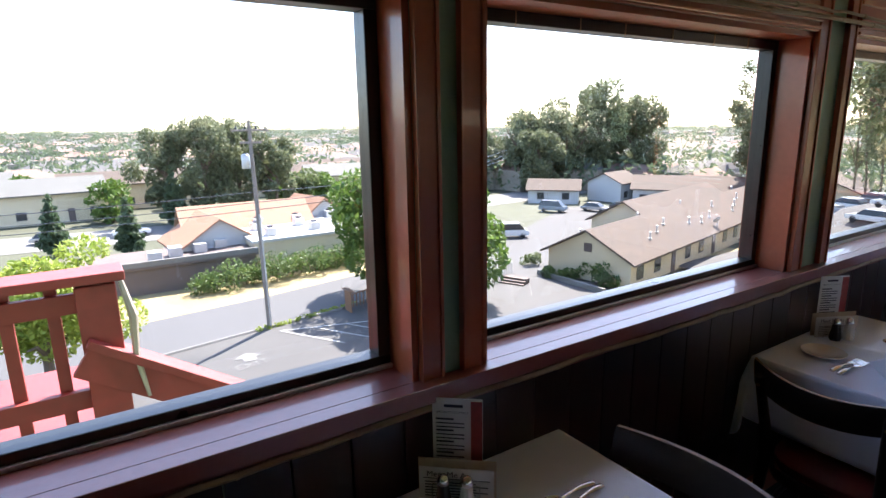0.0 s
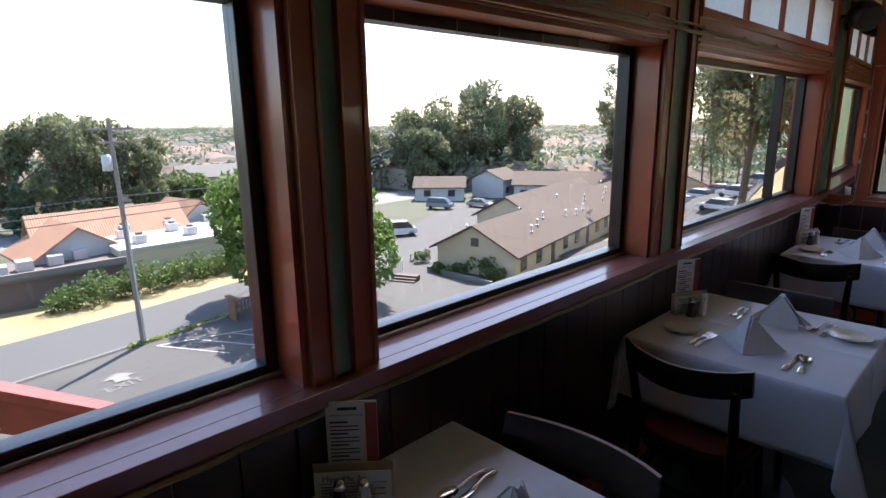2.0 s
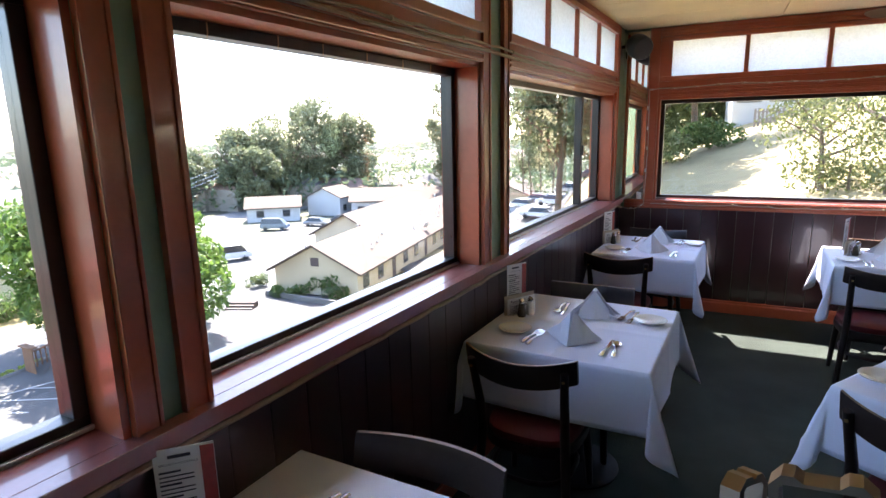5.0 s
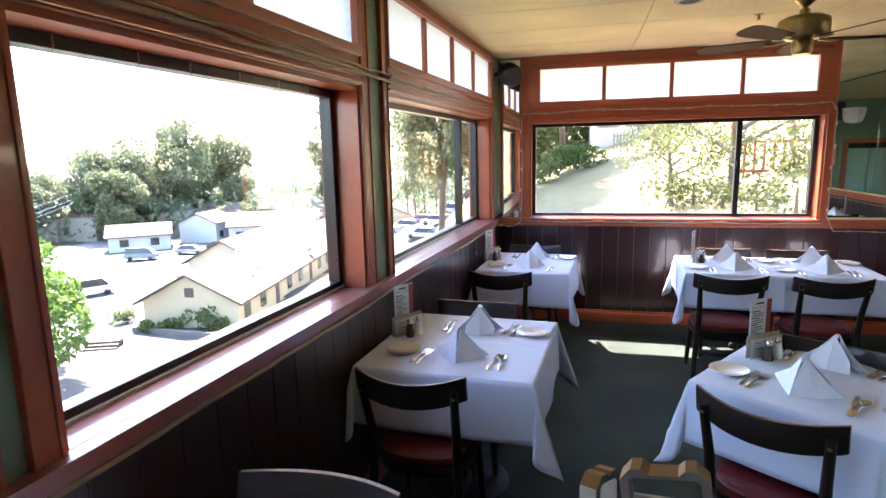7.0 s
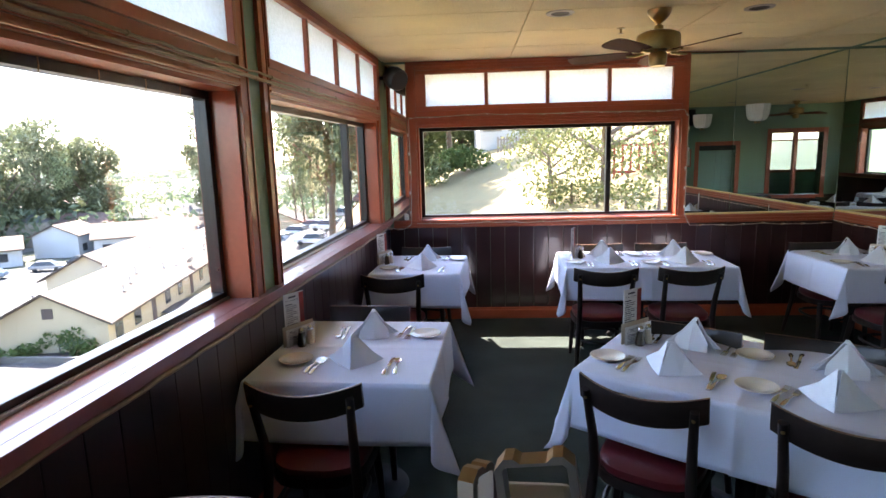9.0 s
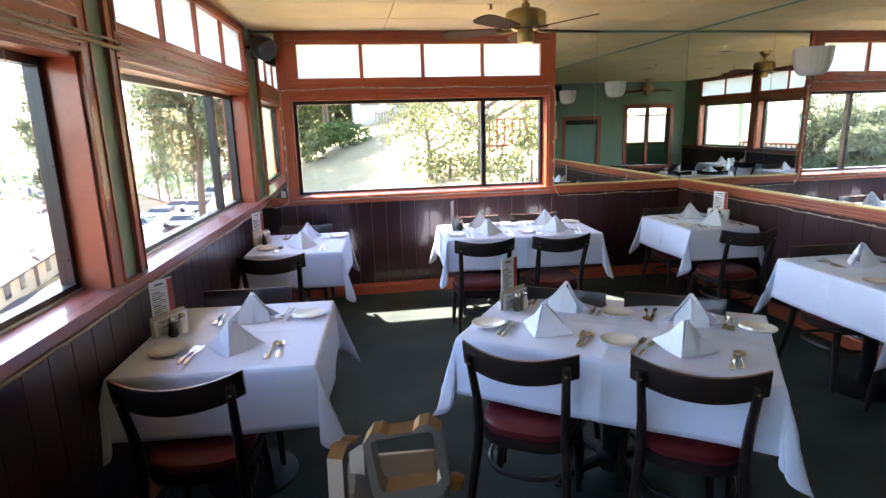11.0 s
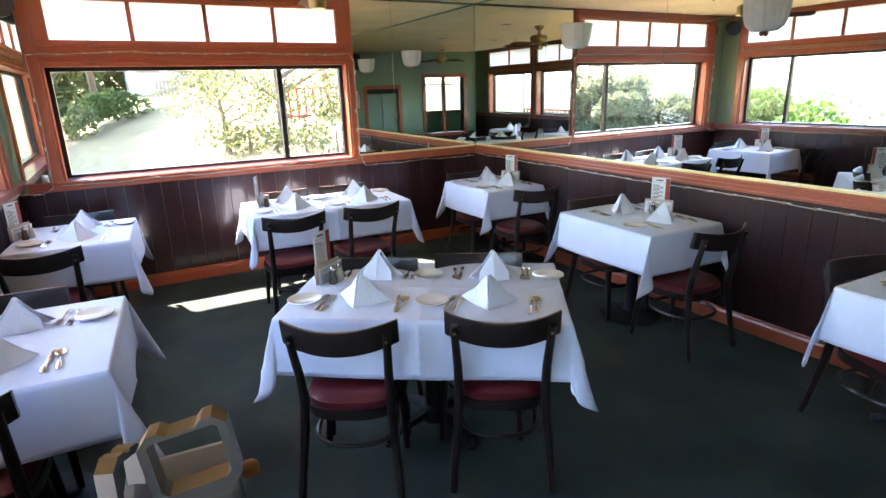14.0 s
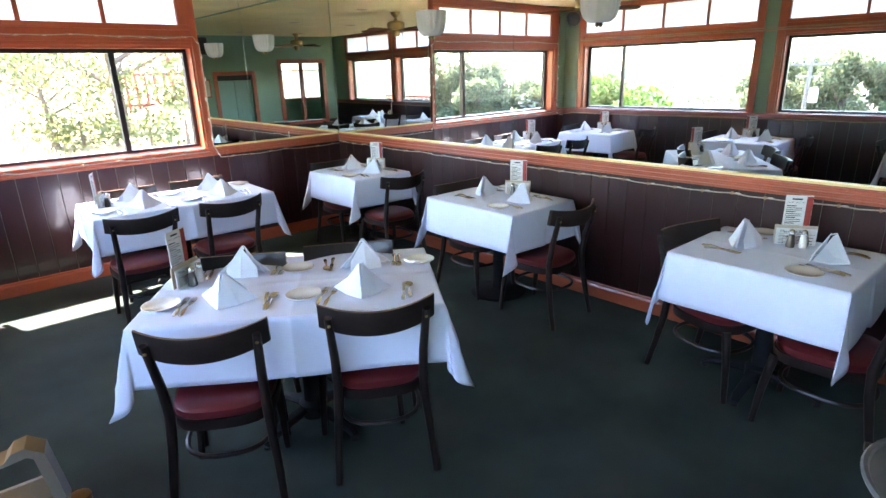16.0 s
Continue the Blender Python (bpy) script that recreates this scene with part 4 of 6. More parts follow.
strip("road", [(-43.5, -60), (-42.6, 0), (-45.2, 14), (-47.8, 24), (-52, 38), (-58, 55)], [(-34.5, -60), (-35.2, 2), (-37.6, 12.5), (-40.0, 20), (-44, 30), (-50, 46)], M["asphalt"], "grey asphalt lane below the hill")
strip("pavement", [(-35.0, -40), (-35.3, 2), (-37.4, 11.5), (-38.3, 17), (-44.2, 31), (-62, 60), (-70, 74), (-60, 90)], [(-18, -40), (-18, 2), (-18, 12), (-18, 18), (-22, 34), (-37.8, 42), (-44, 66), (-46, 90)], M["lot"], "worn asphalt car park with faded markings", 0.05, "car park")
strip("road", [(-90, -150), (-90, 0), (-88, 60), (-100, 110), (-140, 180)], [(-78, -150), (-78, 0), (-77, 50), (-84, 100), (-120, 180)], M["concrete"], "pale avenue through the town")
strip("road", [(-60, 100), (-70, 130), (-110, 190), (-190, 300)], [(-40, 100), (-48, 130), (-70, 190), (-120, 300)], M["concrete"], "pale street and forecourts beyond the motel", 0.04)
lot_bm = bmesh.new()
lot_rows = [[lot_bm.verts.new((x, y, land(x, y) + 0.25)) for x in [-33 + 1.6 * i for i in range(10)]] for y in [50 + 4 * j for j in range(14)]]
for a, b in zip(lot_rows, lot_rows[1:]):
    for i in range(9):
        lot_bm.faces.new((a[i], a[i + 1], b[i + 1], b[i]))
single("pavement", lot_bm, M["lot"], "upper car park beside the motel", "car park", kind="structure")


# markings of the car park
def flat(name, pts, label, z=0.085, material=None):
    bm = bmesh.new()
    bm.faces.new([bm.verts.new((x, y, G + z)) for x, y in pts])
    g = bmesh.ops.extrude_face_region(bm, geom=list(bm.faces))
    bmesh.ops.translate(bm, verts=[v for v in g["geom"] if isinstance(v, bmesh.types.BMVert)], vec=(0, 0, 0.004))
    return single(name, bm, material or M["paintline"], label, "marking", "car park markings")


for k in range(5):
    x0, y0 = -36.2 + 0.55 * k, 11.6 + 2.2 * k
    flat("parking_line", [(x0, y0), (x0 + 0.12, y0 - 0.06), (x0 + 4.6, y0 + 2.7), (x0 + 4.48, y0 + 2.76)], "faded white parking bay line")
flat("parking_line", [(-36.2, 11.6), (-36.08, 11.5), (-33.7, 21.0), (-33.85, 21.0)], "faded white parking bay line")
for k in range(4):
    y0 = 33 + 1.6 * k
    flat("parking_line", [(-37 + 0.6 * k, y0), (-36.9 + 0.6 * k, y0 - 0.1), (-33.4 + 0.6 * k, y0 - 3), (-33.5 + 0.6 * k, y0 - 2.9)], "faded white hatching line")
flat("arrow_marking", [(-32.0, 8.0), (-32.6, 8.0), (-32.6, 7.5), (-33.4, 8.4), (-32.6, 9.3), (-32.6, 8.8), (-32.0, 8.8)], "faded white arrow on the asphalt", material=M["fadedpaint"])
ob = tagged(new("exit_marking", text_mesh("EXIT", 1.0, M["fadedpaint"])), "faded white painted word on the asphalt", "marking", "car park markings")
ob.matrix_basis = pose(-31.1, 8.35, G + 0.09, 0, 0, 97)


# ---- trees ----
def leaves(clumps, count, size, seed, hollow=0.55, droop=0.0):
    """Many small folded leaves spread over the shells of the clumps."""
    r = np.random.RandomState(seed)
    c = np.array(clumps)
    p = c[:, 3] ** 2
    pick = r.choice(len(c), count, p=p / p.sum())
    d = r.normal(size=(count, 3))
    d /= np.linalg.norm(d, axis=1)[:, None]
    rad = c[pick, 3] * (hollow + (1 - hollow) * r.rand(count) ** 0.5)
    flat_ = c[pick, 4][:, None] if c.shape[1] > 4 else 0.8
    o = c[pick, :3] + d * rad[:, None] * np.concatenate([np.ones((count, 2)), np.ones((count, 1)) * flat_], 1)
    a = r.normal(size=(count, 3)) + d * 0.4
    a[:, 2] -= droop
    a /= np.linalg.norm(a, axis=1)[:, None]
    b = np.cross(a, r.normal(size=(count, 3)))
    b /= np.linalg.norm(b, axis=1)[:, None]
    n = np.cross(a, b)
    s = size * (0.6 + 0.8 * r.rand(count))[:, None]
    v = np.stack([o - a * s, o + b * s * 0.45 + n * s * 0.12, o + a * s, o - b * s * 0.45 + n * s * 0.12], 1).reshape(-1, 3)
    f = np.arange(count * 4).reshape(-1, 4)
    return v.tolist(), f.tolist()


def leaf_mesh(name, clumps, count, size, seed, material, hollow=0.55, droop=0.0):
    v, f = leaves(clumps, count, size, seed, hollow, droop)
    me = bpy.data.meshes.new(name)
    me.from_pydata(v, [], f)
    me.materials.append(material)
    return me


def limbs(h, spread, n, seed, r0):
    rnd = random.Random(seed)
    bm = bmesh.new()
    lean = rnd.uniform(-0.05, 0.05) * h
    tube(bm, [(0, 0, -0.3), (lean * 0.3, 0, h * 0.25), (lean, lean * 0.5, h * 0.55), (lean * 1.2, lean, h * 0.85)], [r0, r0 * 0.8, r0 * 0.55, r0 * 0.2], 8)
    for i in range(n):
        a, z = 6.28 * i / n + rnd.uniform(-0.4, 0.4), h * rnd.uniform(0.25, 0.6)
        k = spread * rnd.uniform(0.5, 0.9)
        tube(bm, [(lean * z / h, 0, z), (math.cos(a) * k * 0.5, math.sin(a) * k * 0.5, z + h * 0.14), (math.cos(a) * k, math.sin(a) * k, z + h * rnd.uniform(0.2, 0.35))], [r0 * 0.45, r0 * 0.3, r0 * 0.1], 6)
    return bm


def crown(h, spread, n, seed, low=0.35, flat_=0.8, size=0.42):
    rnd = random.Random(seed)
    out = []
    for i in range(n):
        a, q = rnd.uniform(0, 6.28), math.sqrt(rnd.random())
        z = low + (1 - low) * rnd.random()
        wide = math.sin(math.pi * min(1, max(0.12, (z - low * 0.7) / (1.12 - low * 0.7)))) ** 0.6
        r = spread * size * rnd.uniform(0.6, 1.1)
        out.append((math.cos(a) * q * spread * wide * 0.8, math.sin(a) * q * spread * wide * 0.8, h * z - r * 0.5, r, flat_))
    return out


def tree(name, x, y, h, spread, seed, material, label, n=14, count=3000, size=0.4, low=0.35, r0=0.3, flat_=0.8, hollow=0.5, droop=0.0, clump=0.42, base=None):
    t = thing(name, pose(x, y, (land(x, y) if base is None else base)), label, "tree")
    part("trunk", limbs(h, spread, 6, seed, r0), M["bark"], t, smooth=True)
    ob = new("crown", leaf_mesh("crown", crown(h, spread, n, seed, low, flat_, clump), count, size, seed, material, hollow, droop))
    ob.parent = t
    return t


def conifer(x, y, h, seed):
    t = thing("conifer", pose(x, y, land(x, y)), "slender dark conifer with drooping tiers", "tree", "conifers")
    part("trunk", tube(bmesh.new(), [(0, 0, -0.2), (0, 0, h * 0.95)], [0.22, 0.03], 7), M["bark"], t)
    cl = []
    rnd = random.Random(seed)
    for i in range(26):
        f = i / 25
        a = i * 2.4
        r = 0.26 * h * (1 - f) * 0.75 + 0.15
        cl.append((math.cos(a) * r * 0.6, math.sin(a) * r * 0.6, h * (0.14 + 0.86 * f), r * 0.62 + 0.12, 0.5))
    ob = new("crown", leaf_mesh("crown", cl, 2200, 0.3, seed, L_PINE, 0.2, 0.8))
    ob.parent = t
    return t


def shrub(x, y, w, h, seed, material=None, name="shrub", label="leafy green shrub at the roadside", count=500, size=0.16, base=None):
    rnd = random.Random(seed)
    cl = [(rnd.uniform(-w, w) * 0.5, rnd.uniform(-w, w) * 0.5, h * rnd.uniform(0.25, 0.7), h * rnd.uniform(0.3, 0.45), 0.9) for _ in range(7)]
    t = thing(name, pose(x, y, land(x, y) if base is None else base), label, "shrub", "shrubs")
    part("stem", tube(bmesh.new(), [(0, 0, -0.1), (0, 0, h * 0.5)], [0.06, 0.03], 6), M["bark"], t)
    ob = new("leaves", leaf_mesh("leaves", cl, count, size, seed, material or L_BUSH, 0.5))
    ob.parent = t


tree("broad_tree", -38.8, 25.3, 12.6, 7.4, 3, L_ROUND, "dense bright green broadleaf tree by the car park", 36, 24000, 0.28, 0.16, 0.35, 0.95, 0.72, 0.3, 0.36)
tree("broad_tree", -32.5, -1.6, 8.4, 4.6, 9, L_LIME, "flat-topped lime green tree behind the deck", 22, 13000, 0.17, 0.45, 0.3, 0.6, 0.5)
for k, (x, y, h, s) in enumerate(((-92, 13, 13.5, 5.2), (-90, 18.5, 15.2, 6.2), (-93, 24, 15.0, 6), (-90, 29, 13, 5))):
    tree("eucalyptus", x, y, h, s, 20 + k, L_EUC, "tall grey-green eucalyptus beyond the tiled roof", 28, 8000, 0.3, 0.25, 0.35, 1.0, 0.25, 0.9, 0.32)
for k, (x, y, h, s) in enumerate(((-97, 88, 17, 8), (-93, 97, 20, 8.5), (-92, 106, 23.5, 9), (-86, 112, 20, 7.5), (-104, 80, 12, 7), (-90, 86, 13, 6))):
    tree("eucalyptus", x, y, h, s, 40 + k, L_EUC, "huge dark eucalyptus behind the motel roofs", 34, 11000, 0.4, 0.2, 0.6, 1.0, 0.3, 0.8, 0.34)
tree("eucalyptus", -53, 100, 24, 5.5, 61, L_EUC, "tall open eucalyptus beside the motel", 40, 7000, 0.3, 0.25, 0.4, 1.3, 0.05, 1.2, 0.26)
for k in range(11):
    x, y = -44 + 3.6 * k, 92 + 5 * ((k * 7) % 4)
    tree("eucalyptus", x, y, 21 + (k * 5) % 6, 3.4, 70 + k, L_EUC, "thin tall eucalyptus above the upper car park", 16, 3400, 0.2, 0.34, 0.2, 1.3, 0.1, 1.2, 0.36)
for k, (x, y, h) in enumerate(((-68.5, 5.6, 6.6), (-87, 13.2, 8.6), (-74, -1.5, 6.8), (-70, -9, 6.5))):
    conifer(x, y, h, 90 + k)
for k, (x, y, h) in enumerate(((-96, 36, 6.5), (-98, 41, 6.2), (-100, 33, 6), (-92, 47, 6.4), (-118, -6, 6), (-112, 4, 6), (-108, 18, 6.5), (-104, -14, 7), (-98, 6, 6.5))):
    tree("street_tree", x, y, h, h * 0.62, 110 + k, L_ROUND if k % 3 else L_OAK, "rounded street tree among the houses", 12, 1300, 0.4, 0.3, 0.2)
for k in range(13):
    shrub(-49.4 - 0.25 * k + (k % 3) * 0.5, 9.0 + 1.35 * k, 1.5, 1.9 + 0.5 * ((k * 7) % 3), 140 + k)
for k, (x, y, s) in enumerate(((-34.6, 38.6, 1.5), (-32.6, 39.3, 2.0), (-31.2, 39.9, 1.5), (-36.6, 37.9, 1.2))):
    shrub(x - 0.3, y - 0.5, s, s * 0.95, 170 + k, label="clipped green bush against the motel wall")
shrub(-41.5, 39.5, 1.6, 1.3, 177, L_OAK, label="round bush on the motel path")


# ---- buildings ----
def gable_house(name, x, y, yaw, ln, wd, wall_h, ridge, wall_mat, roof_mat, label, wins=0, over=0.5, base=None, group=""):
    """A plain house along local x with a gabled roof that has thickness."""
    t = thing(name, pose(x, y, (land(x, y) if base is None else base), 0, 0, yaw), label, "building", group)
    bm = bmesh.new()
    L, W = ln / 2, wd / 2
    prof = [(-W, -1.0), (W, -1.0), (W, wall_h), (0, wall_h + ridge), (-W, wall_h)]
    r = [[bm.verts.new((sx, p[0], p[1])) for p in prof] for sx in (-L, L)]
    for i in range(5):
        bm.faces.new((r[0][i], r[0][(i + 1) % 5], r[1][(i + 1) % 5], r[1][i]))
    bm.faces.new(r[0][::-1])
    bm.faces.new(r[1])
    part("wall", bm, wall_mat, t)
    sl = ridge / W
    for s in (-1, 1):
        bm = bmesh.new()
        pts = [(s * (W + over), wall_h - sl * over + 0.02), (0, wall_h + ridge + 0.02), (0, wall_h + ridge + 0.2), (s * (W + over), wall_h - sl * over + 0.2)]
        ribs = int((ln + 2 * over) / 0.11) if roof_mat == M["tile"] else 1
        r = []
        for q in range(ribs + 1):
            lift = 0.045 * (q % 2) if ribs > 1 else 0
            r.append([bm.verts.new((-L - over + (ln + 2 * over) * q / ribs, p[0], p[1] + (lift if e > 1 else 0))) for e, p in enumerate(pts)])
        for a, b in zip(r, r[1:]):
            for i in range(4):
                bm.faces.new((a[i], a[(i + 1) % 4], b[(i + 1) % 4], b[i]))
        bm.faces.new(r[0][::-1])
        bm.faces.new(r[-1])
        part("roof", bm, roof_mat, t)
    for k in range(wins):
        u = -L + ln * (k + 0.5) / wins
        for s in (-1, 1):
            door = k % 3 == 2
            z0, z1, hw = (0.1, 2.1, 0.45) if door else (0.9, 2.0, 0.6)
            wi = part("door" if door else "window", B(u - hw, s * (W + 0.01), z0, u + hw, s * (W + 0.05), z1), M["brownroof"] if door else M["darkglass"], t)
            if not door:
                part("frame", B(u - hw - 0.08, s * (W + 0.005), z0 - 0.1, u + hw + 0.08, s * (W + 0.03), z1 + 0.08), M["concrete"], wi)
    return t


yaw_m = math.degrees(math.atan2(0.977, -0.212))
mx, my = -30.2 - 0.977 * 4.2 - 0.212 * 21, 40.5 - 0.212 * 4.2 + 0.977 * 21
motel = gable_house("motel", mx, my, yaw_m, 42, 8.4, 2.7, 2.2, M["stucco"], M["shingle"], "long cream stucco motel with a brown shingle roof", 12, 0.6, G)
part("gable_vent", B(-21.06, -0.4, 3.0, -21.0, 0.4, 3.8), M["brownroof"], motel)
gable_house("motel_wing", mx - 0.212 * 9 - 0.977 * 5.5, my + 0.977 * 9 - 0.212 * 5.5, yaw_m, 25, 8.4, 2.9, 2.3, M["stucco"], M["shingle"], "rear motel wing with a brown shingle roof", 8, 0.6, G)
rv = random.Random(5)
for k in range(15):
    u, v = -18 + 2.6 * k + rv.uniform(-0.8, 0.8), rv.choice((-1, 1)) * rv.uniform(1.0, 3.2)
    z = 2.7 + 2.2 * (1 - abs(v) / 4.2) + 0.2
    vent = part("vent_pipe", lathe(bmesh.new(), [(0.22, -0.15), (0.2, 0.05), (0.07, 0.08), (0.07, 0.45), (0.13, 0.47), (0.13, 0.62), (0.02, 0.68)], 12, (u, v, z)), M["hvac"], motel, "galvanised roof vent", True)
dish = part("satellite_dish", lathe(bmesh.new(), [(0.01, 0.0), (0.25, 0.06), (0.42, 0.18), (0.44, 0.18), (0.26, 0.03), (0.01, -0.03)], 18), M["hvac"], motel, "grey satellite dish", True)
dish.matrix_basis = pose(-1.0, -4.2, 3.6, 50, 0, 160)
part("dish_mast", tube(bmesh.new(), [(-1.0, -4.2, 2.6), (-1.0, -4.2, 3.6)], 0.04, 6), M["hvac"], motel)
gable_house("house", -77, 77.5, 42, 9, 6.5, 2.6, 1.5, M["whitewall"], M["shingle"], "small pale house with a brown roof", 2)
gable_house("house", -72.5, 88.5, 100, 7, 7, 3.6, 1.6, M["whitewall"], M["shingle"], "white two-storey house end behind parked cars", 2)
gable_house("house", -59, 95, 33, 22, 9, 3.0, 1.9, M["whitewall"], M["shingle"], "long low house with a brown roof", 6)
gable_house("motel", -47, 118, 105, 26, 9, 3.0, 2.0, M["stucco"], M["shingle"], "far motel wing with a brown roof", 6)

# tiled restaurant with its white flat roof and units
rest = gable_house("restaurant", -64, 17.0, 88, 13, 8, 3.0, 2.6, M["whitewall"], M["tile"], "white building with terracotta tile gables", 3)
gable_house("restaurant_wing", -59.5, 12.2, 5, 7, 7.5, 2.8, 2.4, M["whitewall"], M["tile"], "front gable with a terracotta tile roof", 1)
gable_house("restaurant_wing", -66, 25.5, 12, 6, 6, 3.4, 2.2, M["whitewall"], M["tile"], "rear gable with a terracotta tile roof", 1)
annex = thing("annex", pose(-58, 22, G), "white flat-roofed annex with roof machinery", "building")
part("wall", B(-5, -7, -0.5, 5, 7.5, 3.2), M["stucco"], annex)
part("roof", B(-5.2, -7.2, 3.2, 5.2, 7.7, 3.5, bevel=0.05), M["flatroof"], annex)
for k in range(9):
    x, y = -3.6 + (k % 3) * 3.2 + rv.uniform(-0.5, 0.5), -5 + (k // 3) * 4.6 + rv.uniform(-0.8, 0.8)
    u = part("roof_unit", B(x - 0.6, y - 0.5, 3.5, x + 0.6, y + 0.5, 4.3, bevel=0.05), M["hvac"], annex, "grey rooftop unit")
    part("fan_cowl", lathe(bmesh.new(), [(0.35, 0), (0.35, 0.15), (0.3, 0.16), (0.02, 0.14)], 14, (x, y, 4.3)), M["cardark"], u)
low = thing("low_building", pose(-54, 5, G), "low brown flat-roofed building with parapet", "building")
part("wall", B(-4.5, -9, -0.5, 2.5, 9.5, 2.2), M["brownroof"], low)
part("roof", B(-4.7, -9.2, 2.2, 2.7, 9.7, 2.45, bevel=0.04), M["brownroof"], low)
part("parapet", B(2.4, -9.2, 2.45, 2.7, 9.7, 2.9), M["concrete"], low)
for x, y in ((-0.5, 3.0), (-1.0, 5.2), (-2, 7.2), (0.6, 1.2)):
    part("roof_unit", B(x - 0.7, y - 0.55, 2.45, x + 0.7, y + 0.55, 3.3, bevel=0.05), M["hvac"], low, "grey rooftop unit")
for k, (x, y, yaw, ln) in enumerate(((-106, -6, 95, 22), (-118, 10, 90, 20), (-112, 52, 75, 18), (-122, 36, 85, 20), (-125, -18, 92, 20), (-130, 60, 70, 18))):
    gable_house("apartment_house", x, y, yaw, ln, 10, 4.6, 1.8, M["stucco"], M["greyroof"] if k % 2 == 0 else M["shingle"], "two-storey apartment house with a pale low roof", 7, 0.7, group="apartment houses")

# far suburb: more roofs and trees than one could count
def suburb():
    rnd = random.Random(8)
    V, F, mi = [], [], []
    for _ in range(1500):
        d, a = 135 + 1500 * rnd.random() ** 1.6, radians(rnd.uniform(22, 125))
        x, y = -math.sin(a) * d, math.cos(a) * d
        z = land(x, y)
        w, l, h, r = rnd.uniform(4, 6), rnd.uniform(6, 12), rnd.uniform(2.6, 4.5), rnd.uniform(1.2, 2.2)
        c, s = math.cos(rnd.choice((0.3, 1.87)) + rnd.uniform(-0.2, 0.2)), 0
        s = math.sqrt(1 - c * c)
        base = len(V)
        for u, v, k in ((-l, -w, 0), (l, -w, 0), (l, w, 0), (-l, w, 0), (-l, -w, h), (l, -w, h), (l, w, h), (-l, w, h), (-l * 0.6, 0, h + r), (l * 0.6, 0, h + r)):
            V.append((x + u * c - v * s, y + u * s + v * c, z + k))
        for f in ((0, 1, 5, 4), (1, 2, 6, 5), (2, 3, 7, 6), (3, 0, 4, 7)):
            F.append([base + q for q in f])
            mi.append(0)
        red = 1 if rnd.random() < 0.5 else 2
        for f in ((4, 5, 9, 8), (6, 7, 8, 9), (5, 6, 9), (7, 4, 8)):
            F.append([base + q for q in f])
            mi.append(red)
    me = bpy.data.meshes.new("suburb_houses")
    me.from_pydata(V, [], F)
    for m in (M["farwall"], M["fartile"], M["fargrey"]):
        me.materials.append(m)
    me.polygons.foreach_set("material_index", mi)
    tagged(new("suburb_houses", me), "distant suburb of low houses with red and grey roofs", "houses", kind="stuff")
    cl = []
    for _ in range(5600):
        d, a = 125 + 1900 * rnd.random() ** 1.5, radians(rnd.uniform(14, 128))
        x, y = -math.sin(a) * d, math.cos(a) * d
        r = rnd.uniform(2.2, 4.5) * (1 + d / 1500)
        cl.append((x, y, land(x, y) + r * 0.9, r, 0.9))
    tagged(new("suburb_trees", leaf_mesh("suburb_trees", cl, 260000, 0.8, 4, L_HAZED, 0.5)), "distant trees between the suburb houses", "trees", kind="stuff")


suburb()


# ---- cars ----
def car(x, y, yaw, paint, label, van=False):
    t = thing("car", pose(x, y, land(x, y) + 0.07, 0, 0, yaw), label, "car", "parked cars")
    h1, h2 = (1.05, 1.85) if van else (0.85, 1.42)
    pr = [(-2.25, 0.35), (2.2, 0.35), (2.25, 0.65), (2.1, h1 - 0.08), (1.2 if not van else 1.7, h1), (-2.15, h1), (-2.28, 0.7)]
    gl = [(1.25 if not van else 1.75, h1), (0.55 if not van else 1.05, h2 - 0.02), (-1.3 if not van else -1.95, h2 - 0.02), (-1.95 if not van else -2.15, h1)]
    def prism(p, w0, w1, zs):
        bm = bmesh.new()
        r = []
        for s in (-1, 1):
            r.append([bm.verts.new((q[0], s * (w0 if q[1] <= zs else w1), q[1])) for q in p])
        k = len(p)
        for i in range(k):
            bm.faces.new((r[0][i], r[0][(i + 1) % k], r[1][(i + 1) % k], r[1][i]))
        bm.faces.new(r[0][::-1])
        bm.faces.new(r[1])
        bmesh.ops.bevel(bm, geom=list(bm.edges), offset=0.05, segments=2, affect='EDGES')
        return bm
    part("body", prism(pr, 0.9, 0.9, 9), paint, t, smooth=True)
    part("cabin_glass", prism(gl, 0.82, 0.68, h1 + 0.01), M["darkglass"], t, smooth=True)
    part("roof_panel", B(gl[2][0] + 0.05, -0.66, h2 - 0.03, gl[1][0] - 0.05, 0.66, h2 + 0.02, bevel=0.02), paint, t)
    for sx in (-1.4, 1.4):
        for sy in (-1, 1):
            w = part("wheel", lathe(bmesh.new(), [(0.2, 0), (0.31, 0.0), (0.33, 0.04), (0.33, 0.16), (0.31, 0.2), (0.2, 0.2)], 16), M["seal"], t, smooth=True)
            w.matrix_basis = pose(sx, sy * 0.8 + (0.1 if sy > 0 else 0.1), 0.33, 90, 0, 0)
            part("rim", lathe(bmesh.new(), [(0.2, 0.02), (0.2, 0.18)], 12), M["hvac"], w)
    return t


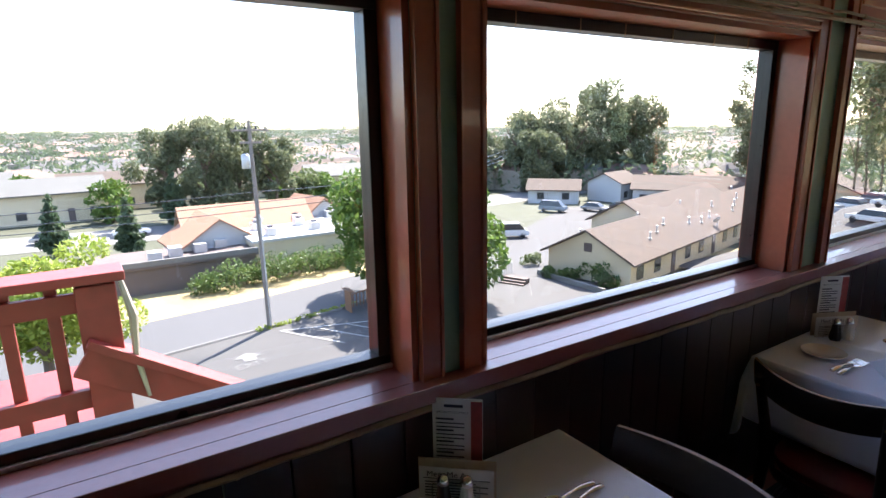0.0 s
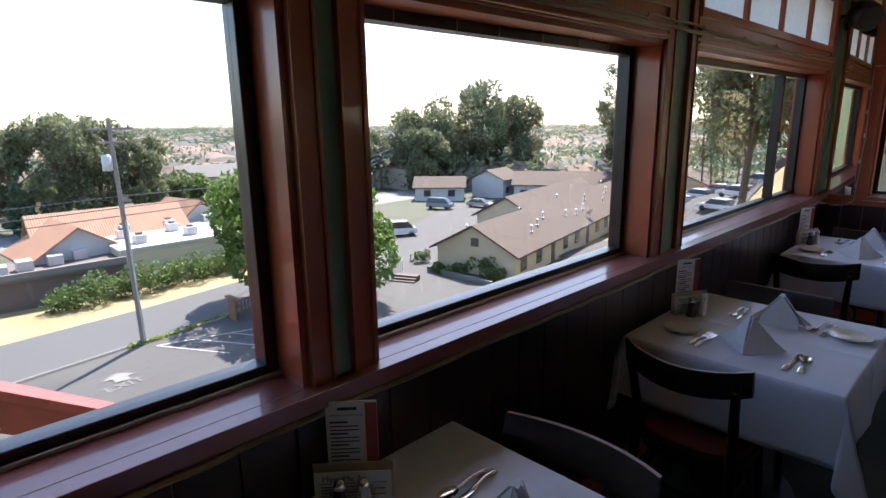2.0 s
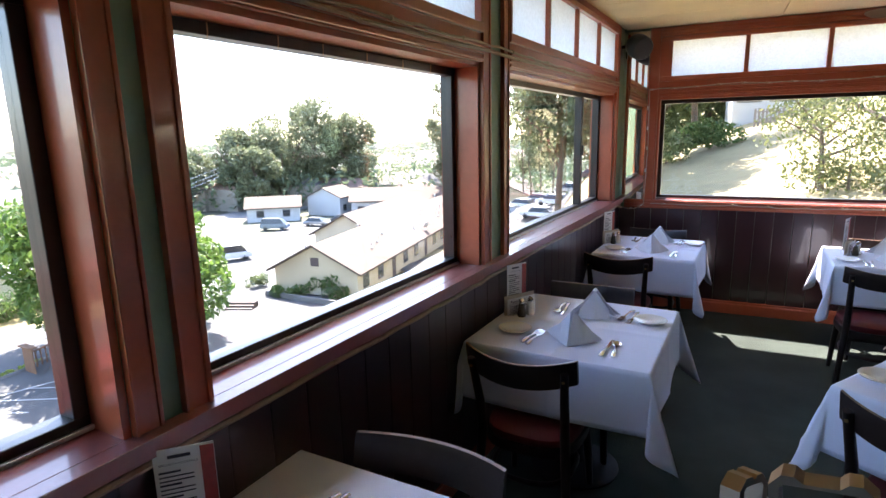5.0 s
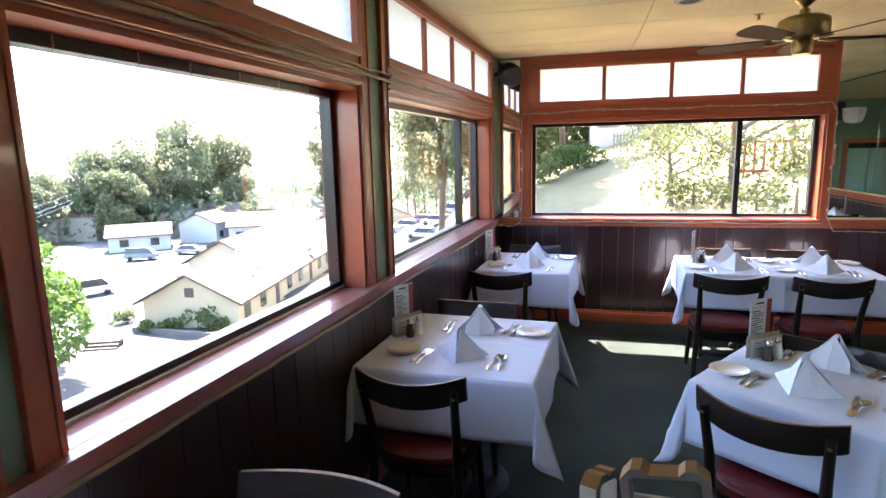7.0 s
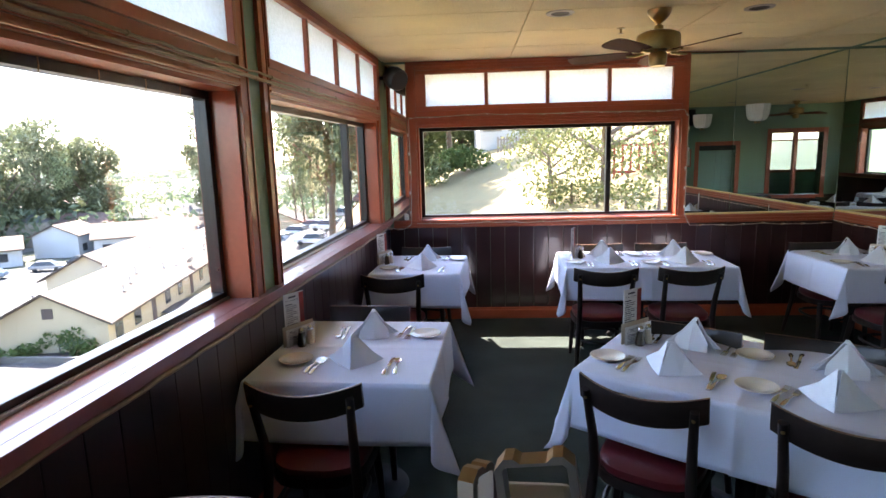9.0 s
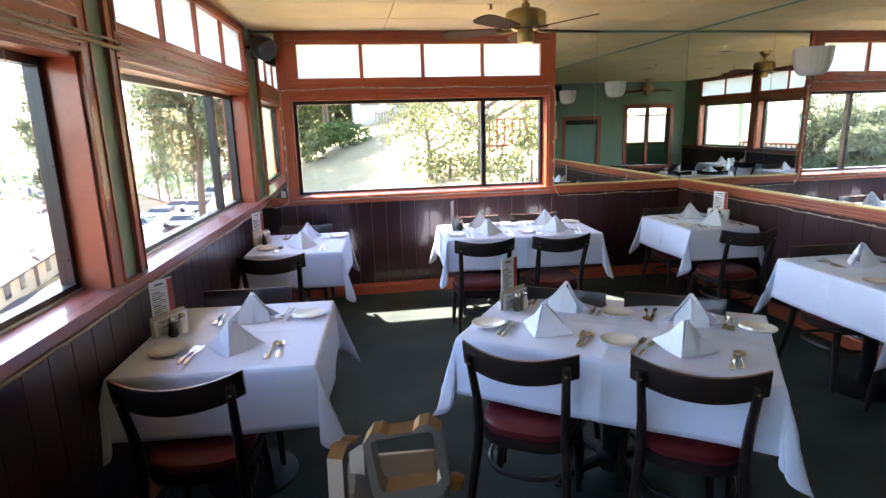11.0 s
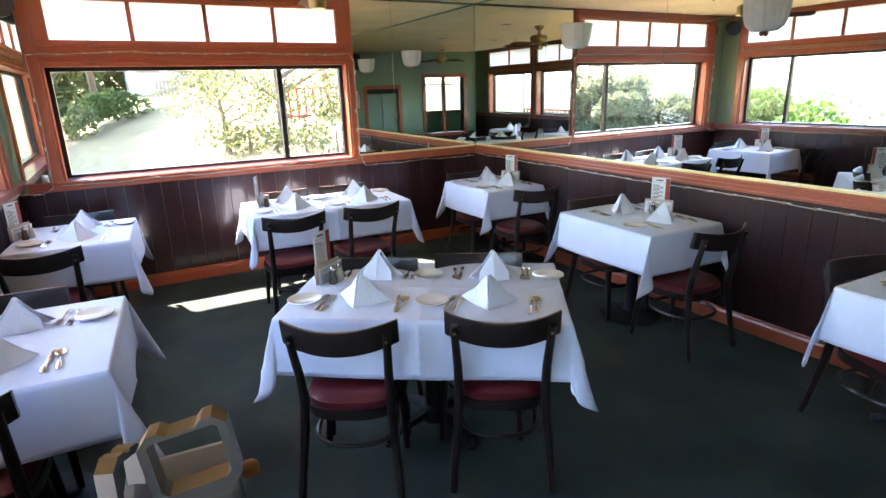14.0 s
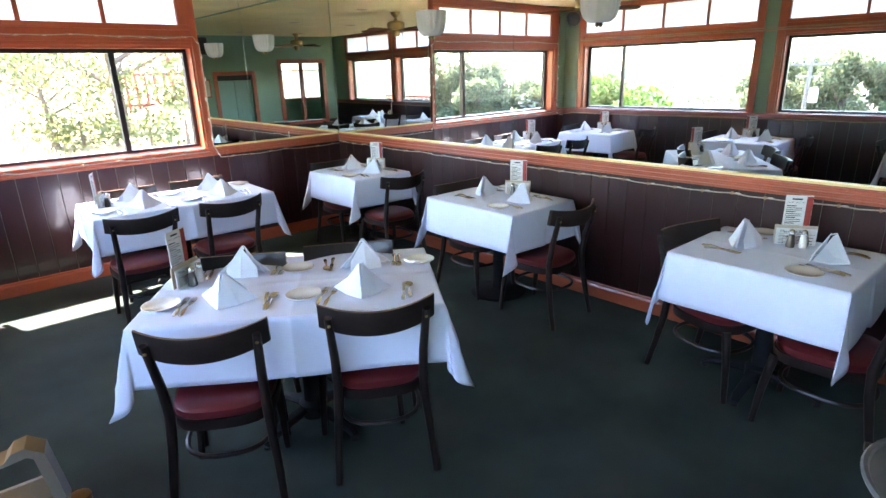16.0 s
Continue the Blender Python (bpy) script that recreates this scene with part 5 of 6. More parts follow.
car(-53.8, 47.2, 60, M["carwhite"], "white van parked by the lane", True)
car(-67, 67.5, 25, M["carblue"], "pale blue minivan parked by the houses", True)
car(-63.5, 73.5, 15, M["carsilver"], "silver saloon parked by the houses")
car(-61.5, 78, 15, M["cardark"], "dark saloon parked by the houses")
for k in range(9):
    car(-29.5 + 0.5 * (k % 2) + 0.1 * k, 60 + 3.1 * k, 168, (M["carsilver"], M["carwhite"], M["cardark"], M["carsilver"])[k % 4], "saloon parked in the upper car park")
for k, (x, y) in enumerate(((-22, 70), (-21, 74), (-20, 80), (-22.5, 66))):
    car(x, y, 170, (M["carwhite"], M["carsilver"], M["cardark"])[k % 3], "saloon parked in the upper car park")
for k in range(7):
    car(-84 + 0.4 * k, -20 + 9 * k, 88, (M["carwhite"], M["cardark"], M["carsilver"])[k % 3], "car on the pale avenue")
for k in range(8):
    car(-62 - 4.5 * k, 128 + 7 * k, 40, (M["carwhite"], M["carsilver"], M["carblue"])[k % 3], "car on the forecourts beyond the motel", k in (2, 5))

# ---- utility pole and wires ----
pole = thing("utility_pole", pose(-37.3, 11.2, G), "weathered wooden utility pole with transformer and crossarms", "utility pole")
part("shaft", tube(bmesh.new(), [(0, 0, -0.4), (-0.25, -0.15, 14.4)], [0.19, 0.12], 12), M["polewood"], pole, smooth=True)
part("guard", tube(bmesh.new(), [(0.16, 0.05, 0.2), (0.0, -0.02, 8.2)], [0.07, 0.06], 8), M["hvac"], pole, "pale conduit")
for z, l in ((13.7, 1.2), (12.9, 0.7)):
    part("crossarm", B(-0.34, -l - 0.1, z, -0.14, l - 0.1, z + 0.14, bevel=0.01), M["polewood"], pole)
part("transformer", lathe(bmesh.new(), [(0.25, 0), (0.28, 0.04), (0.28, 0.85), (0.2, 0.95), (0.05, 0.98)], 18, (0.05, -0.6, 11.3)), M["hvac"], pole, "pale grey transformer can", True)
for k in (-1.0, -0.4, 0.3, 0.9):
    part("insulator", lathe(bmesh.new(), [(0.04, 0), (0.07, 0.04), (0.04, 0.1), (0.06, 0.14), (0.02, 0.2)], 8, (-0.24, k, 13.84)), M["darkglass"], pole)


def wire(a, b, sag, label):
    pts = []
    for i in range(15):
        f = i / 14
        p = Vector(a).lerp(Vector(b), f)
        pts.append((p.x, p.y, p.z - sag * 4 * f * (1 - f)))
    single("power_line", tube(bmesh.new(), pts, 0.028, 5), M["cardark"], label, "cable", "overhead wires")


for dz, dy in ((9.6, 0), (8.9, 0.1), (8.4, 0.0)):
    wire((-37.5, 11.2, G + dz), (-48, -34, G + dz - 0.6), 0.7, "dark overhead wire from the utility pole")
    wire((-37.5, 11.2, G + dz), (-70, 60, G + dz + 0.6), 1.0, "dark overhead wire from the utility pole")

# ---- timber enclosure, wall and steps by the car park ----
enc = thing("timber_screen", pose(-37.6, 17.4, G), "brown timber screen with railing at the car park edge", "fence")
for k in range(7):
    part("plank", B(-0.6 + 0.17 * k, -0.03, 0.0, -0.44 + 0.17 * k, 0.03, 1.7, bevel=0.01), M["brownwood"], enc)
part("top_board", B(-0.7, -0.2, 1.7, 0.7, 0.25, 1.78, bevel=0.01), M["brownwood"], enc)
for k in range(9):
    part("post", B(-0.6 - 0.12 * k, 0.3 + 0.35 * k, 0, -0.53 - 0.12 * k, 0.37 + 0.35 * k, 1.1), M["brownwood"], enc)
part("rail", tube(bmesh.new(), [(-0.56, 0.3, 1.12), (-1.6, 3.2, 1.12)], 0.05, 6), M["brownwood"], enc)
steps = thing("steps", pose(-36.6, 32.6, G, 0, 0, 25), "short flight of red-edged steps with white handrail", "steps")
for k in range(3):
    part("step", B(-1.2, 0.35 * k, 0, 1.2, 1.4, 0.17 * (k + 1), bevel=0.01), M["brownroof"], steps)
for k in range(8):
    part("baluster", tube(bmesh.new(), [(-1.2, 0.4 * k, 0.3), (-1.2, 0.4 * k, 1.3)], 0.03, 6), M["whitewall"], steps)
part("handrail", tube(bmesh.new(), [(-1.2, 0, 1.3), (-1.2, 2.9, 1.45)], 0.04, 6), M["whitewall"], steps)
single("planter_wall", B(-38, 37.0, G, -30.0, 37.25, G + 0.5, bevel=0.02), M["concrete"], "low concrete planter edge before the motel wall", "wall")
kerb = single("kerb", tube(bmesh.new(), [(-35.3, 2, G + 0.06), (-37.4, 11.5, G + 0.06), (-38.3, 17, G + 0.06), (-44, 30.5, G + 0.06)], 0.14, 6), M["concrete"], "pale concrete kerb along the lane", "kerb", kind="structure")
for k in range(14):
    shrub(-37.0 - 0.15 * k, 10.4 + 0.62 * k, 0.5, 0.35, 200 + k, L_LIME, "weed_tuft", "dry yellow-green weeds along the kerb", 60, 0.1)

# ---- red deck railing and stair outside the window ----
deck = thing("deck_railing", pose(-1.70, 0.09, 0), "weathered red timber deck railing with stair handrail", "railing")
part("post", B(-0.08, -0.08, -0.6, 0.08, 0.08, 1.05, bevel=0.008), M["redwood"], deck)
part("cap_board", B(-0.10, -0.9, 1.06, 0.10, 0.12, 1.105, bevel=0.008), M["redwood"], deck)
part("cap_board", B(-0.10, -2.6, 1.06, 0.05, -0.91, 1.105, bevel=0.008), M["redwood"], deck)
for z in (0.92, 0.46, 0.1):
    part("rail", B(-0.02, -2.6, z, 0.02, -0.08, z + 0.09, bevel=0.004), M["redwood"], deck)
for k in range(14):
    y = -0.17 - 0.17 * k
    part("baluster", B(-0.055, y - 0.025, -0.2, -0.021, y + 0.025, 1.05, bevel=0.004), M["redwood"], deck)
ob = part("stair_handrail", B(-0.075, 0, -0.02, 0.075, 2.2, 0.022, bevel=0.006), M["redwood"], deck)
ob.matrix_basis = pose(0.06, -0.06, 0.80, -33, 0, 0)
ob = part("stair_rail_board", B(-0.02, 0, -0.17, 0.02, 2.2, -0.021, bevel=0.004), M["redwood"], deck)
ob.matrix_basis = pose(0.08, -0.04, 0.80, -33, 0, 0)
part("stair_post", B(-0.05, 0.5, -1.2, 0.05, 0.6, 0.36, bevel=0.006), M["redwood"], deck)
part("deck_boards", B(-2.4, -2.6, -0.25, 0.1, 0.1, -0.2), M["redwood"], deck)
for k, (x, y) in enumerate(((-2.2, -2.5), (-2.2, 0.0), (0.0, 0.0))):
    part("deck_post", B(x - 0.08, y - 0.08, -12.5, x + 0.08, y + 0.08, -0.25), M["redwood"], deck)
part("flood_lamp_chain", tube(bmesh.new(), [(0.10, 0.1, 1.06), (0.12, 0.13, 0.9), (0.11, 0.12, 0.7), (0.13, 0.15, 0.5)], [0.012, 0.02, 0.014, 0.008], 6), M["wire"], deck, "pale tangle of bulb cable")

# ---- the slope behind the end window ----
def scatter(n, x0, x1, y0, y1, seed):
    r = random.Random(seed)
    return [(r.uniform(x0, x1), r.uniform(y0, y1), r) for _ in range(n)]


tree("oak", 4.3, 19.5, 4.8, 3.6, 301, L_DRY, "scrubby oak with a dark leaning trunk on the slope", 20, 4200, 0.075, 0.3, 0.2, 0.8, 0.2, 0.2, 0.32)
tree("oak", 2.6, 20.5, 3.0, 2.4, 303, L_DRY, "scrubby oak on the dry slope", 16, 2600, 0.07, 0.2, 0.1, 0.9, 0.2, 0.2, 0.36)
tree("oak", 7.0, 24, 5.2, 3.4, 305, L_DRY, "scrubby oak behind the red railing", 16, 3200, 0.085, 0.2, 0.16, 0.9, 0.2, 0.2, 0.36)
# added trees, largely out of view, set to shade the slope's left side
for k, (x, y, h, w) in enumerate(((-6.2, 31.0, 10, 3.0), (-4.4, 33.8, 10, 3.2), (-2.6, 36.2, 10, 3.2), (-5.2, 26.4, 10, 2.6), (-4.5, 29.4, 10, 2.8), (-8.4, 29.5, 11, 3.0))):
    tree("eucalyptus", x, y, h, w, 380 + k, L_EUC, "tall grey-green eucalyptus added to shade the slope", 40, 9000, 0.15, 0.42, 0.2, 0.85, 0.25, 0.9, 0.40)
for k in range(4, 16):
    x, y = -16 + 2.6 * k, 44 + 4 * ((k * 5) % 4)
    tree("oak", x, y, 8 + (k * 3) % 4, 4.2, 310 + k, L_OAK if k % 3 else L_EUC, "dark oak at the top of the slope", 16, 2200, 0.3, 0.1, 0.25, 0.9)
shrub(-1.7, 34.6, 2.0, 1.9, 340, L_BUSH, "shrub", "dark rounded bush on the shaded slope", 1800, 0.12)
shrub(-3.6, 33.0, 1.6, 1.6, 341, L_OAK, "shrub", "leafy bush on the shaded slope", 900, 0.12)
for k in range(9):
    x, y = 1.8 + 0.7 * k, 16.5 + 1.1 * ((k * 4) % 5)
    shrub(x, y, 1.2, 0.9 + 0.2 * (k % 3), 350 + k, L_DRY, "shrub", "sparse twiggy bush on the dry slope", 200, 0.09)
shrub(-1.9, 17.0, 0.7, 0.8, 371, L_LIME, "shrub", "yellow-green weeds below the window", 260, 0.1)
shed = gable_house("hillside_house", 0.4, 43, 8, 3.6, 4, 2.0, 0.8, M["whitewall"], M["flatroof"], "pale house at the top of the slope", 2)
gate = thing("red_railing", pose(5.45, 22.0, land(5.45, 22.0)), "red timber railing and post beside the slope", "railing")
part("plinth", B(0.35, -0.9, -1.4, 2.6, -0.3, -0.1), M["whitewall"], gate)
for k in range(7):
    part("baluster", B(-0.5 + 0.3 * k, -0.04, -0.2, -0.42 + 0.3 * k, 0.04, 1.0), M["redwood"], gate)
for z in (0.0, 1.0):
    part("rail", B(-0.6, -0.06, z, 2.3, 0.06, z + 0.1), M["redwood"], gate)
part("post", B(0.9, -0.1, -0.3, 1.06, 0.1, 3.0), M["redwood"], gate)
part("beam", B(0.4, -0.1, 3.0, 3.0, 0.1, 3.2), M["redwood"], gate)
fence = thing("picket_fence", pose(0.2, 38.5, 0.35), "grey paling fence across the slope", "fence")
for z in (2.0, 2.6):
    part("rail", B(0, 0.03, z, 3.0, 0.08, z + 0.08), M["polewood"], fence)
for k in range(15):
    part("picket", B(0.2 * k, 0, 0.8, 0.2 * k + 0.12, 0.028, 2.8 + 0.04 * (k % 2)), M["polewood"], fence)

# the town's own survey grid, turned, tilted and drawn in to the building's plan
SURVEY = Matrix(((1.0037, 0.0151, -0.0115), (0.0238, 0.9874, 0.0283), (0.0025, -0.0118, 1.0091))).to_4x4()
SURVEY = Matrix.Translation((1.181, 0, 1.7)) @ SURVEY @ Matrix.Translation((-1.237, 0, -1.7))
for ob in [o for o in bpy.data.objects if o not in INDOORS and o.parent is None]:
    if ob.data is not None and ob.matrix_basis == Matrix():
        ob.data.transform(SURVEY)
    else:
        ob.location = SURVEY @ ob.location
        ob.rotation_euler.z += radians(0.3)

# ---- ceiling fan, lights and fittings ----
fan = thing("ceiling_fan", pose(2.19, 3.98, 0), "antique brass ceiling fan with wooden blades", "ceiling fan")
part("canopy", lathe(bmesh.new(), [(0.075, 0), (0.074, -0.02), (0.06, -0.045), (0.03, -0.075), (0.018, -0.085)], 24, (0, 0, ZC)), M["brass"], fan, smooth=True)
part("downrod", tube(bmesh.new(), [(0, 0, ZC - 0.08), (0, 0, 2.45)], 0.013, 10), M["brass"], fan, smooth=True)
part("collar", lathe(bmesh.new(), [(0.022, 0), (0.03, 0.01), (0.028, 0.04), (0.014, 0.05)], 16, (0, 0, 2.445)), M["brass"], fan, smooth=True)
motor = part("motor_housing", lathe(bmesh.new(), [(0.03, 0.125), (0.1, 0.122), (0.132, 0.105), (0.138, 0.09), (0.138, 0.02), (0.125, 0.0), (0.06, -0.006)], 32, (0, 0, 2.325)), M["brass"], fan, smooth=True)
part("switch_cup", lathe(bmesh.new(), [(0.05, 0.0), (0.058, -0.015), (0.056, -0.07), (0.045, -0.088), (0.001, -0.09)], 24, (0, 0, 2.32)), M["brass"], fan, smooth=True)
for k in range(5):
    a = 72 * k + 12
    m = pose(0, 0, 2.32, 0, 0, a)
    bm = tube(bmesh.new(), [(0.09, 0, 0), (0.15, 0.0, -0.012), (0.2, 0.0, -0.005)], [0.012, 0.009, 0.012], 6)
    ob = part("blade_arm", bm, M["brass"], fan)
    ob.matrix_basis = m
    bm = bmesh.new()
    outline = [(0.16, -0.045), (0.3, -0.06), (0.52, -0.068), (0.58, -0.055), (0.6, -0.02), (0.6, 0.02), (0.58, 0.055), (0.52, 0.068), (0.3, 0.06), (0.16, 0.045)]
    lo = [bm.verts.new((x, y, y * 0.22 - 0.003)) for x, y in outline]
    hi = [bm.verts.new((x, y, y * 0.22 + 0.003)) for x, y in outline]
    bm.faces.new(lo[::-1])
    bm.faces.new(hi)
    for i in range(10):
        bm.faces.new((lo[i], lo[(i + 1) % 10], hi[(i + 1) % 10], hi[i]))
    ob = part("blade", bm, M["bladewood"], fan, "brown wooden blade")
    ob.matrix_basis = m

copy_thing(fan, pose(1.7, -0.9, 0, 0, 0, 25))
for x, y in ((1.55, 3.93), (2.84, 4.06), (1.5, 1.5), (2.9, 1.7), (3.0, -0.8), (1.6, -0.9)):
    dl = thing("downlight", pose(x, y, ZC), "recessed downlight with a white ring, switched off", "downlight", "recessed lights")
    part("ring", lathe(bmesh.new(), [(0.06, 0.002), (0.062, -0.006), (0.09, -0.004), (0.092, 0.0)], 28), M["wire"], dl, smooth=True)
    part("reflector", lathe(bmesh.new(), [(0.06, -0.003), (0.045, -0.001), (0.001, -0.0005)], 24), M["wrapper"], dl)
for x, y in ((2.05, 4.5), (3.1, 2.4), (1.2, 1.8)):
    sp = thing("sprinkler_head", pose(x, y, ZC), "small brass sprinkler head in the ceiling", "sprinkler", "sprinklers")
    part("stem", lathe(bmesh.new(), [(0.03, 0), (0.028, -0.004), (0.009, -0.006), (0.009, -0.035)], 14), M["brass"], sp)
    part("deflector", lathe(bmesh.new(), [(0.002, -0.035), (0.02, -0.036), (0.02, -0.038), (0.002, -0.039)], 10), M["brass"], sp)


def sconce(y, z):
    s = thing("wall_sconce", EF @ pose(y, -0.007, z, 0, 0, 180), "fluted white opal glass wall light on the mirror", "wall light", "wall lights")
    bm = bmesh.new()
    prof = [(0.035, -0.105), (0.075, -0.10), (0.105, -0.075), (0.122, -0.03), (0.13, 0.03), (0.133, 0.085), (0.137, 0.1), (0.129, 0.1), (0.12, 0.02), (0.1, -0.06), (0.03, -0.09)]
    seg = 44
    rings = []
    for r, zz in prof:
        ring = []
        for i in range(seg + 1):
            a = math.pi * i / seg
            k = r * (1 + 0.018 * math.cos(22 * a))
            ring.append(bm.verts.new((math.cos(a) * k, math.sin(a) * k, zz)))
        rings.append(ring)
    for a, b in zip(rings, rings[1:]):
        for i in range(seg):
            bm.faces.new((a[i], a[i + 1], b[i + 1], b[i]))
    part("shade", bm, M["bowl"], s, smooth=True)
    part("back_plate", B(-0.05, 0.0, -0.06, 0.05, 0.012, 0.08, bevel=0.004), M["brass"], s)
    part("finial", lathe(bmesh.new(), [(0.001, -0.135), (0.012, -0.128), (0.016, -0.115), (0.01, -0.105)], 12, (0, 0.02, 0)), M["brass"], s, smooth=True)


for y, z in ((1.655, 2.10), (3.36, 2.085)):
    sconce(y, z)

# black loudspeaker in the window corner
spk = thing("loudspeaker", pose(0.0, 5.42, 2.40), "black dome-shaped loudspeaker bracketed to the corner post", "loudspeaker")
part("bracket", B(0.001, -0.03, -0.05, 0.012, 0.03, 0.08, bevel=0.003), M["black"], spk)
part("arm", tube(bmesh.new(), [(0.01, 0, 0.02), (0.07, -0.01, 0.02)], 0.016, 8), M["black"], spk)
bm = bmesh.new()
lathe(bm, [(0.001, -0.07), (0.06, -0.062), (0.095, -0.03), (0.105, 0.02), (0.10, 0.10), (0.085, 0.125), (0.001, 0.125)], 22)
ob = part("cabinet", bm, M["black"], spk, smooth=True)
ob.matrix_basis = pose(0.15, -0.03, 0.02, 112, 0, 40)
ob = part("grille", lathe(bmesh.new(), [(0.001, 0.134), (0.06, 0.132), (0.084, 0.126)], 22), M["wrapper"], spk, smooth=True)
ob.matrix_basis = pose(0.15, -0.03, 0.02, 112, 0, 40)
sp2 = thing("loudspeaker", pose(3.55, YS, 2.35), "black box loudspeaker on the green wall", "loudspeaker")
part("cabinet", B(-0.12, 0.002, -0.18, 0.12, 0.2, 0.18, bevel=0.012), M["black"], sp2)
part("grille", B(-0.1, 0.201, -0.16, 0.1, 0.208, 0.16, bevel=0.003), M["wrapper"], sp2)

# ---- strings of clear bulbs and cables along the joinery ----
def light_string(name, pts, label, bulb_every, r=0.0055, seed=1, bulbs=True, material=None):
    t = thing(name, pose(0, 0, 0), label, "light string", "light strings")
    rnd = random.Random(seed)
    fine = []
    for a, b in zip(pts, pts[1:]):
        a, b = Vector(a), Vector(b)
        n = max(2, int((b - a).length / 0.09))
        for i in range(n):
            p = a.lerp(b, i / n)
            fine.append((p.x + rnd.uniform(-0.002, 0.002), p.y + rnd.uniform(-0.002, 0.002), p.z + rnd.uniform(-0.005, 0.005) - 0.008 * math.sin(math.pi * i / n)))
    fine.append(tuple(pts[-1]))
    part("cable", tube(bmesh.new(), fine, r, 6), material or M["cable"], t, smooth=True)
    step = max(1, int(bulb_every / 0.09))
    for i in range(step // 2, len(fine) - 1, step):
        d = (Vector(fine[i + 1]) - Vector(fine[i])).normalized()
        q = d.to_track_quat('Z', 'Y').to_matrix().to_4x4()
        m = Matrix.Translation(fine[i]) @ q
        ob = part("clip", lathe(bmesh.new(), [(0.008, -0.006), (0.0105, -0.004), (0.0105, 0.004), (0.008, 0.006)], 8), M["cable"], t)
        ob.matrix_basis = m
        if bulbs:
            ob = part("bulb", lathe(bmesh.new(), [(0.003, 0), (0.006, 0.005), (0.0062, 0.022), (0.004, 0.032), (0.0005, 0.036)], 8), M["bulb"], t, smooth=True)
            ob.matrix_basis = m @ pose(0.012, 0, 0.01)
    return t


def along(frame_m, pts):
    return [tuple(frame_m @ Vector(p)) for p in pts]


light_string("light_string", [(0.032, YS + 0.05, 2.06), (0.032, 0.8, 2.065), (0.032, 2.6, 2.07), (0.032, 5.3, 2.085)], "cable of small clear bulbs clipped above the windows", 0.27, 0.009, 3)
light_string("light_string", [(0.036, YS + 0.05, 2.09), (0.034, 2.6, 2.095), (0.034, 5.3, 2.105)], "painted cable clipped above the windows", 0.55, 0.006, 4, False)
light_string("light_string", [(0.034, YS + 0.05, 0.987), (0.034, 1.2, 0.991), (0.034, 3.2, 0.991), (0.034, 5.4, 0.989), (0.05, 5.53, 0.965)], "painted cable clipped under the window sill", 0.3, 0.009, 5, False)
light_string("light_string", along(NF, [(0.05, -0.05, 0.965), (0.16, -0.045, 0.955), (0.24, -0.045, 1.0), (0.255, -0.04, 1.5), (0.245, -0.04, 2.05), (0.9, -0.045, 2.07), (2.0, -0.045, 2.06), (2.90, -0.045, 2.055), (2.945, -0.04, 2.0), (2.945, -0.04, 1.06), (3.0, -0.05, 0.945), (3.7, -0.04, 0.945), (4.36, -0.045, 0.94)]), "pale cable of small bulbs looped round the end window", 0.24, 0.0038, 6, True, M["wire"])
light_string("light_string", along(NF, [(0.3, -0.038, 1.012), (1.0, -0.038, 1.008), (2.0, -0.038, 1.012), (2.9, -0.038, 1.008)]), "pale cable of small bulbs on the end rail", 0.3, 0.004, 8, True, M["wire"])
light_string("light_string", along(ER, [(0.05, -0.042, -0.085), (1.5, -0.04, -0.10), (3.1, -0.04, -0.105), (5.1, -0.04, -0.10), (7.2, -0.04, -0.10)]), "pale cable of small bulbs under the mirror rail", 0.24, 0.004, 7, True, M["wire"])
# little hooks left at the heads of the picture windows
for y in (-0.55, -0.1, 0.35, 1.05, 1.30, 1.50, 1.74, 1.98, 2.2):
    hk = single("hook", tube(bmesh.new(), [(-0.11, y, HEAD), (-0.112, y + 0.002, HEAD - 0.03), (-0.11, y - 0.004, HEAD - 0.045)], [0.002, 0.0018, 0.001], 5), M["cable"], "bent wire hook hanging from the window head", "hook", "wire hooks")

# ---- camera tripod head close by, with two open clamp loops on top ----
stand = thing("metal_tripod", pose(1.1825, 0.144, 0.0065), "grey metal tripod with gold-edged open clamp loops", "tripod")
part("pole", tube(bmesh.new(), [(0, 0.014, 0.62), (0, 0.014, 1.578)], 0.0075, 12), M["pewter"], stand, smooth=True)
part("head_block", B(-0.014, -0.003, 1.572, 0.015, 0.02, 1.595, bevel=0.003), M["pewter"], stand)
for k in range(3):
    a = radians(90 + 120 * k)
    part("leg", tube(bmesh.new(), [(0, 0.014, 0.66), (0.28 * math.cos(a), 0.014 + 0.28 * math.sin(a), 0.01)], [0.011, 0.008], 8), M["pewter"], stand, smooth=True)
part("knob", lathe(bmesh.new(), [(0.001, 0), (0.0026, 0.0006), (0.0026, 0.003), (0.001, 0.0036)], 12, (0.0172, 0.0, 1.594)), M["gold"], stand, smooth=True)


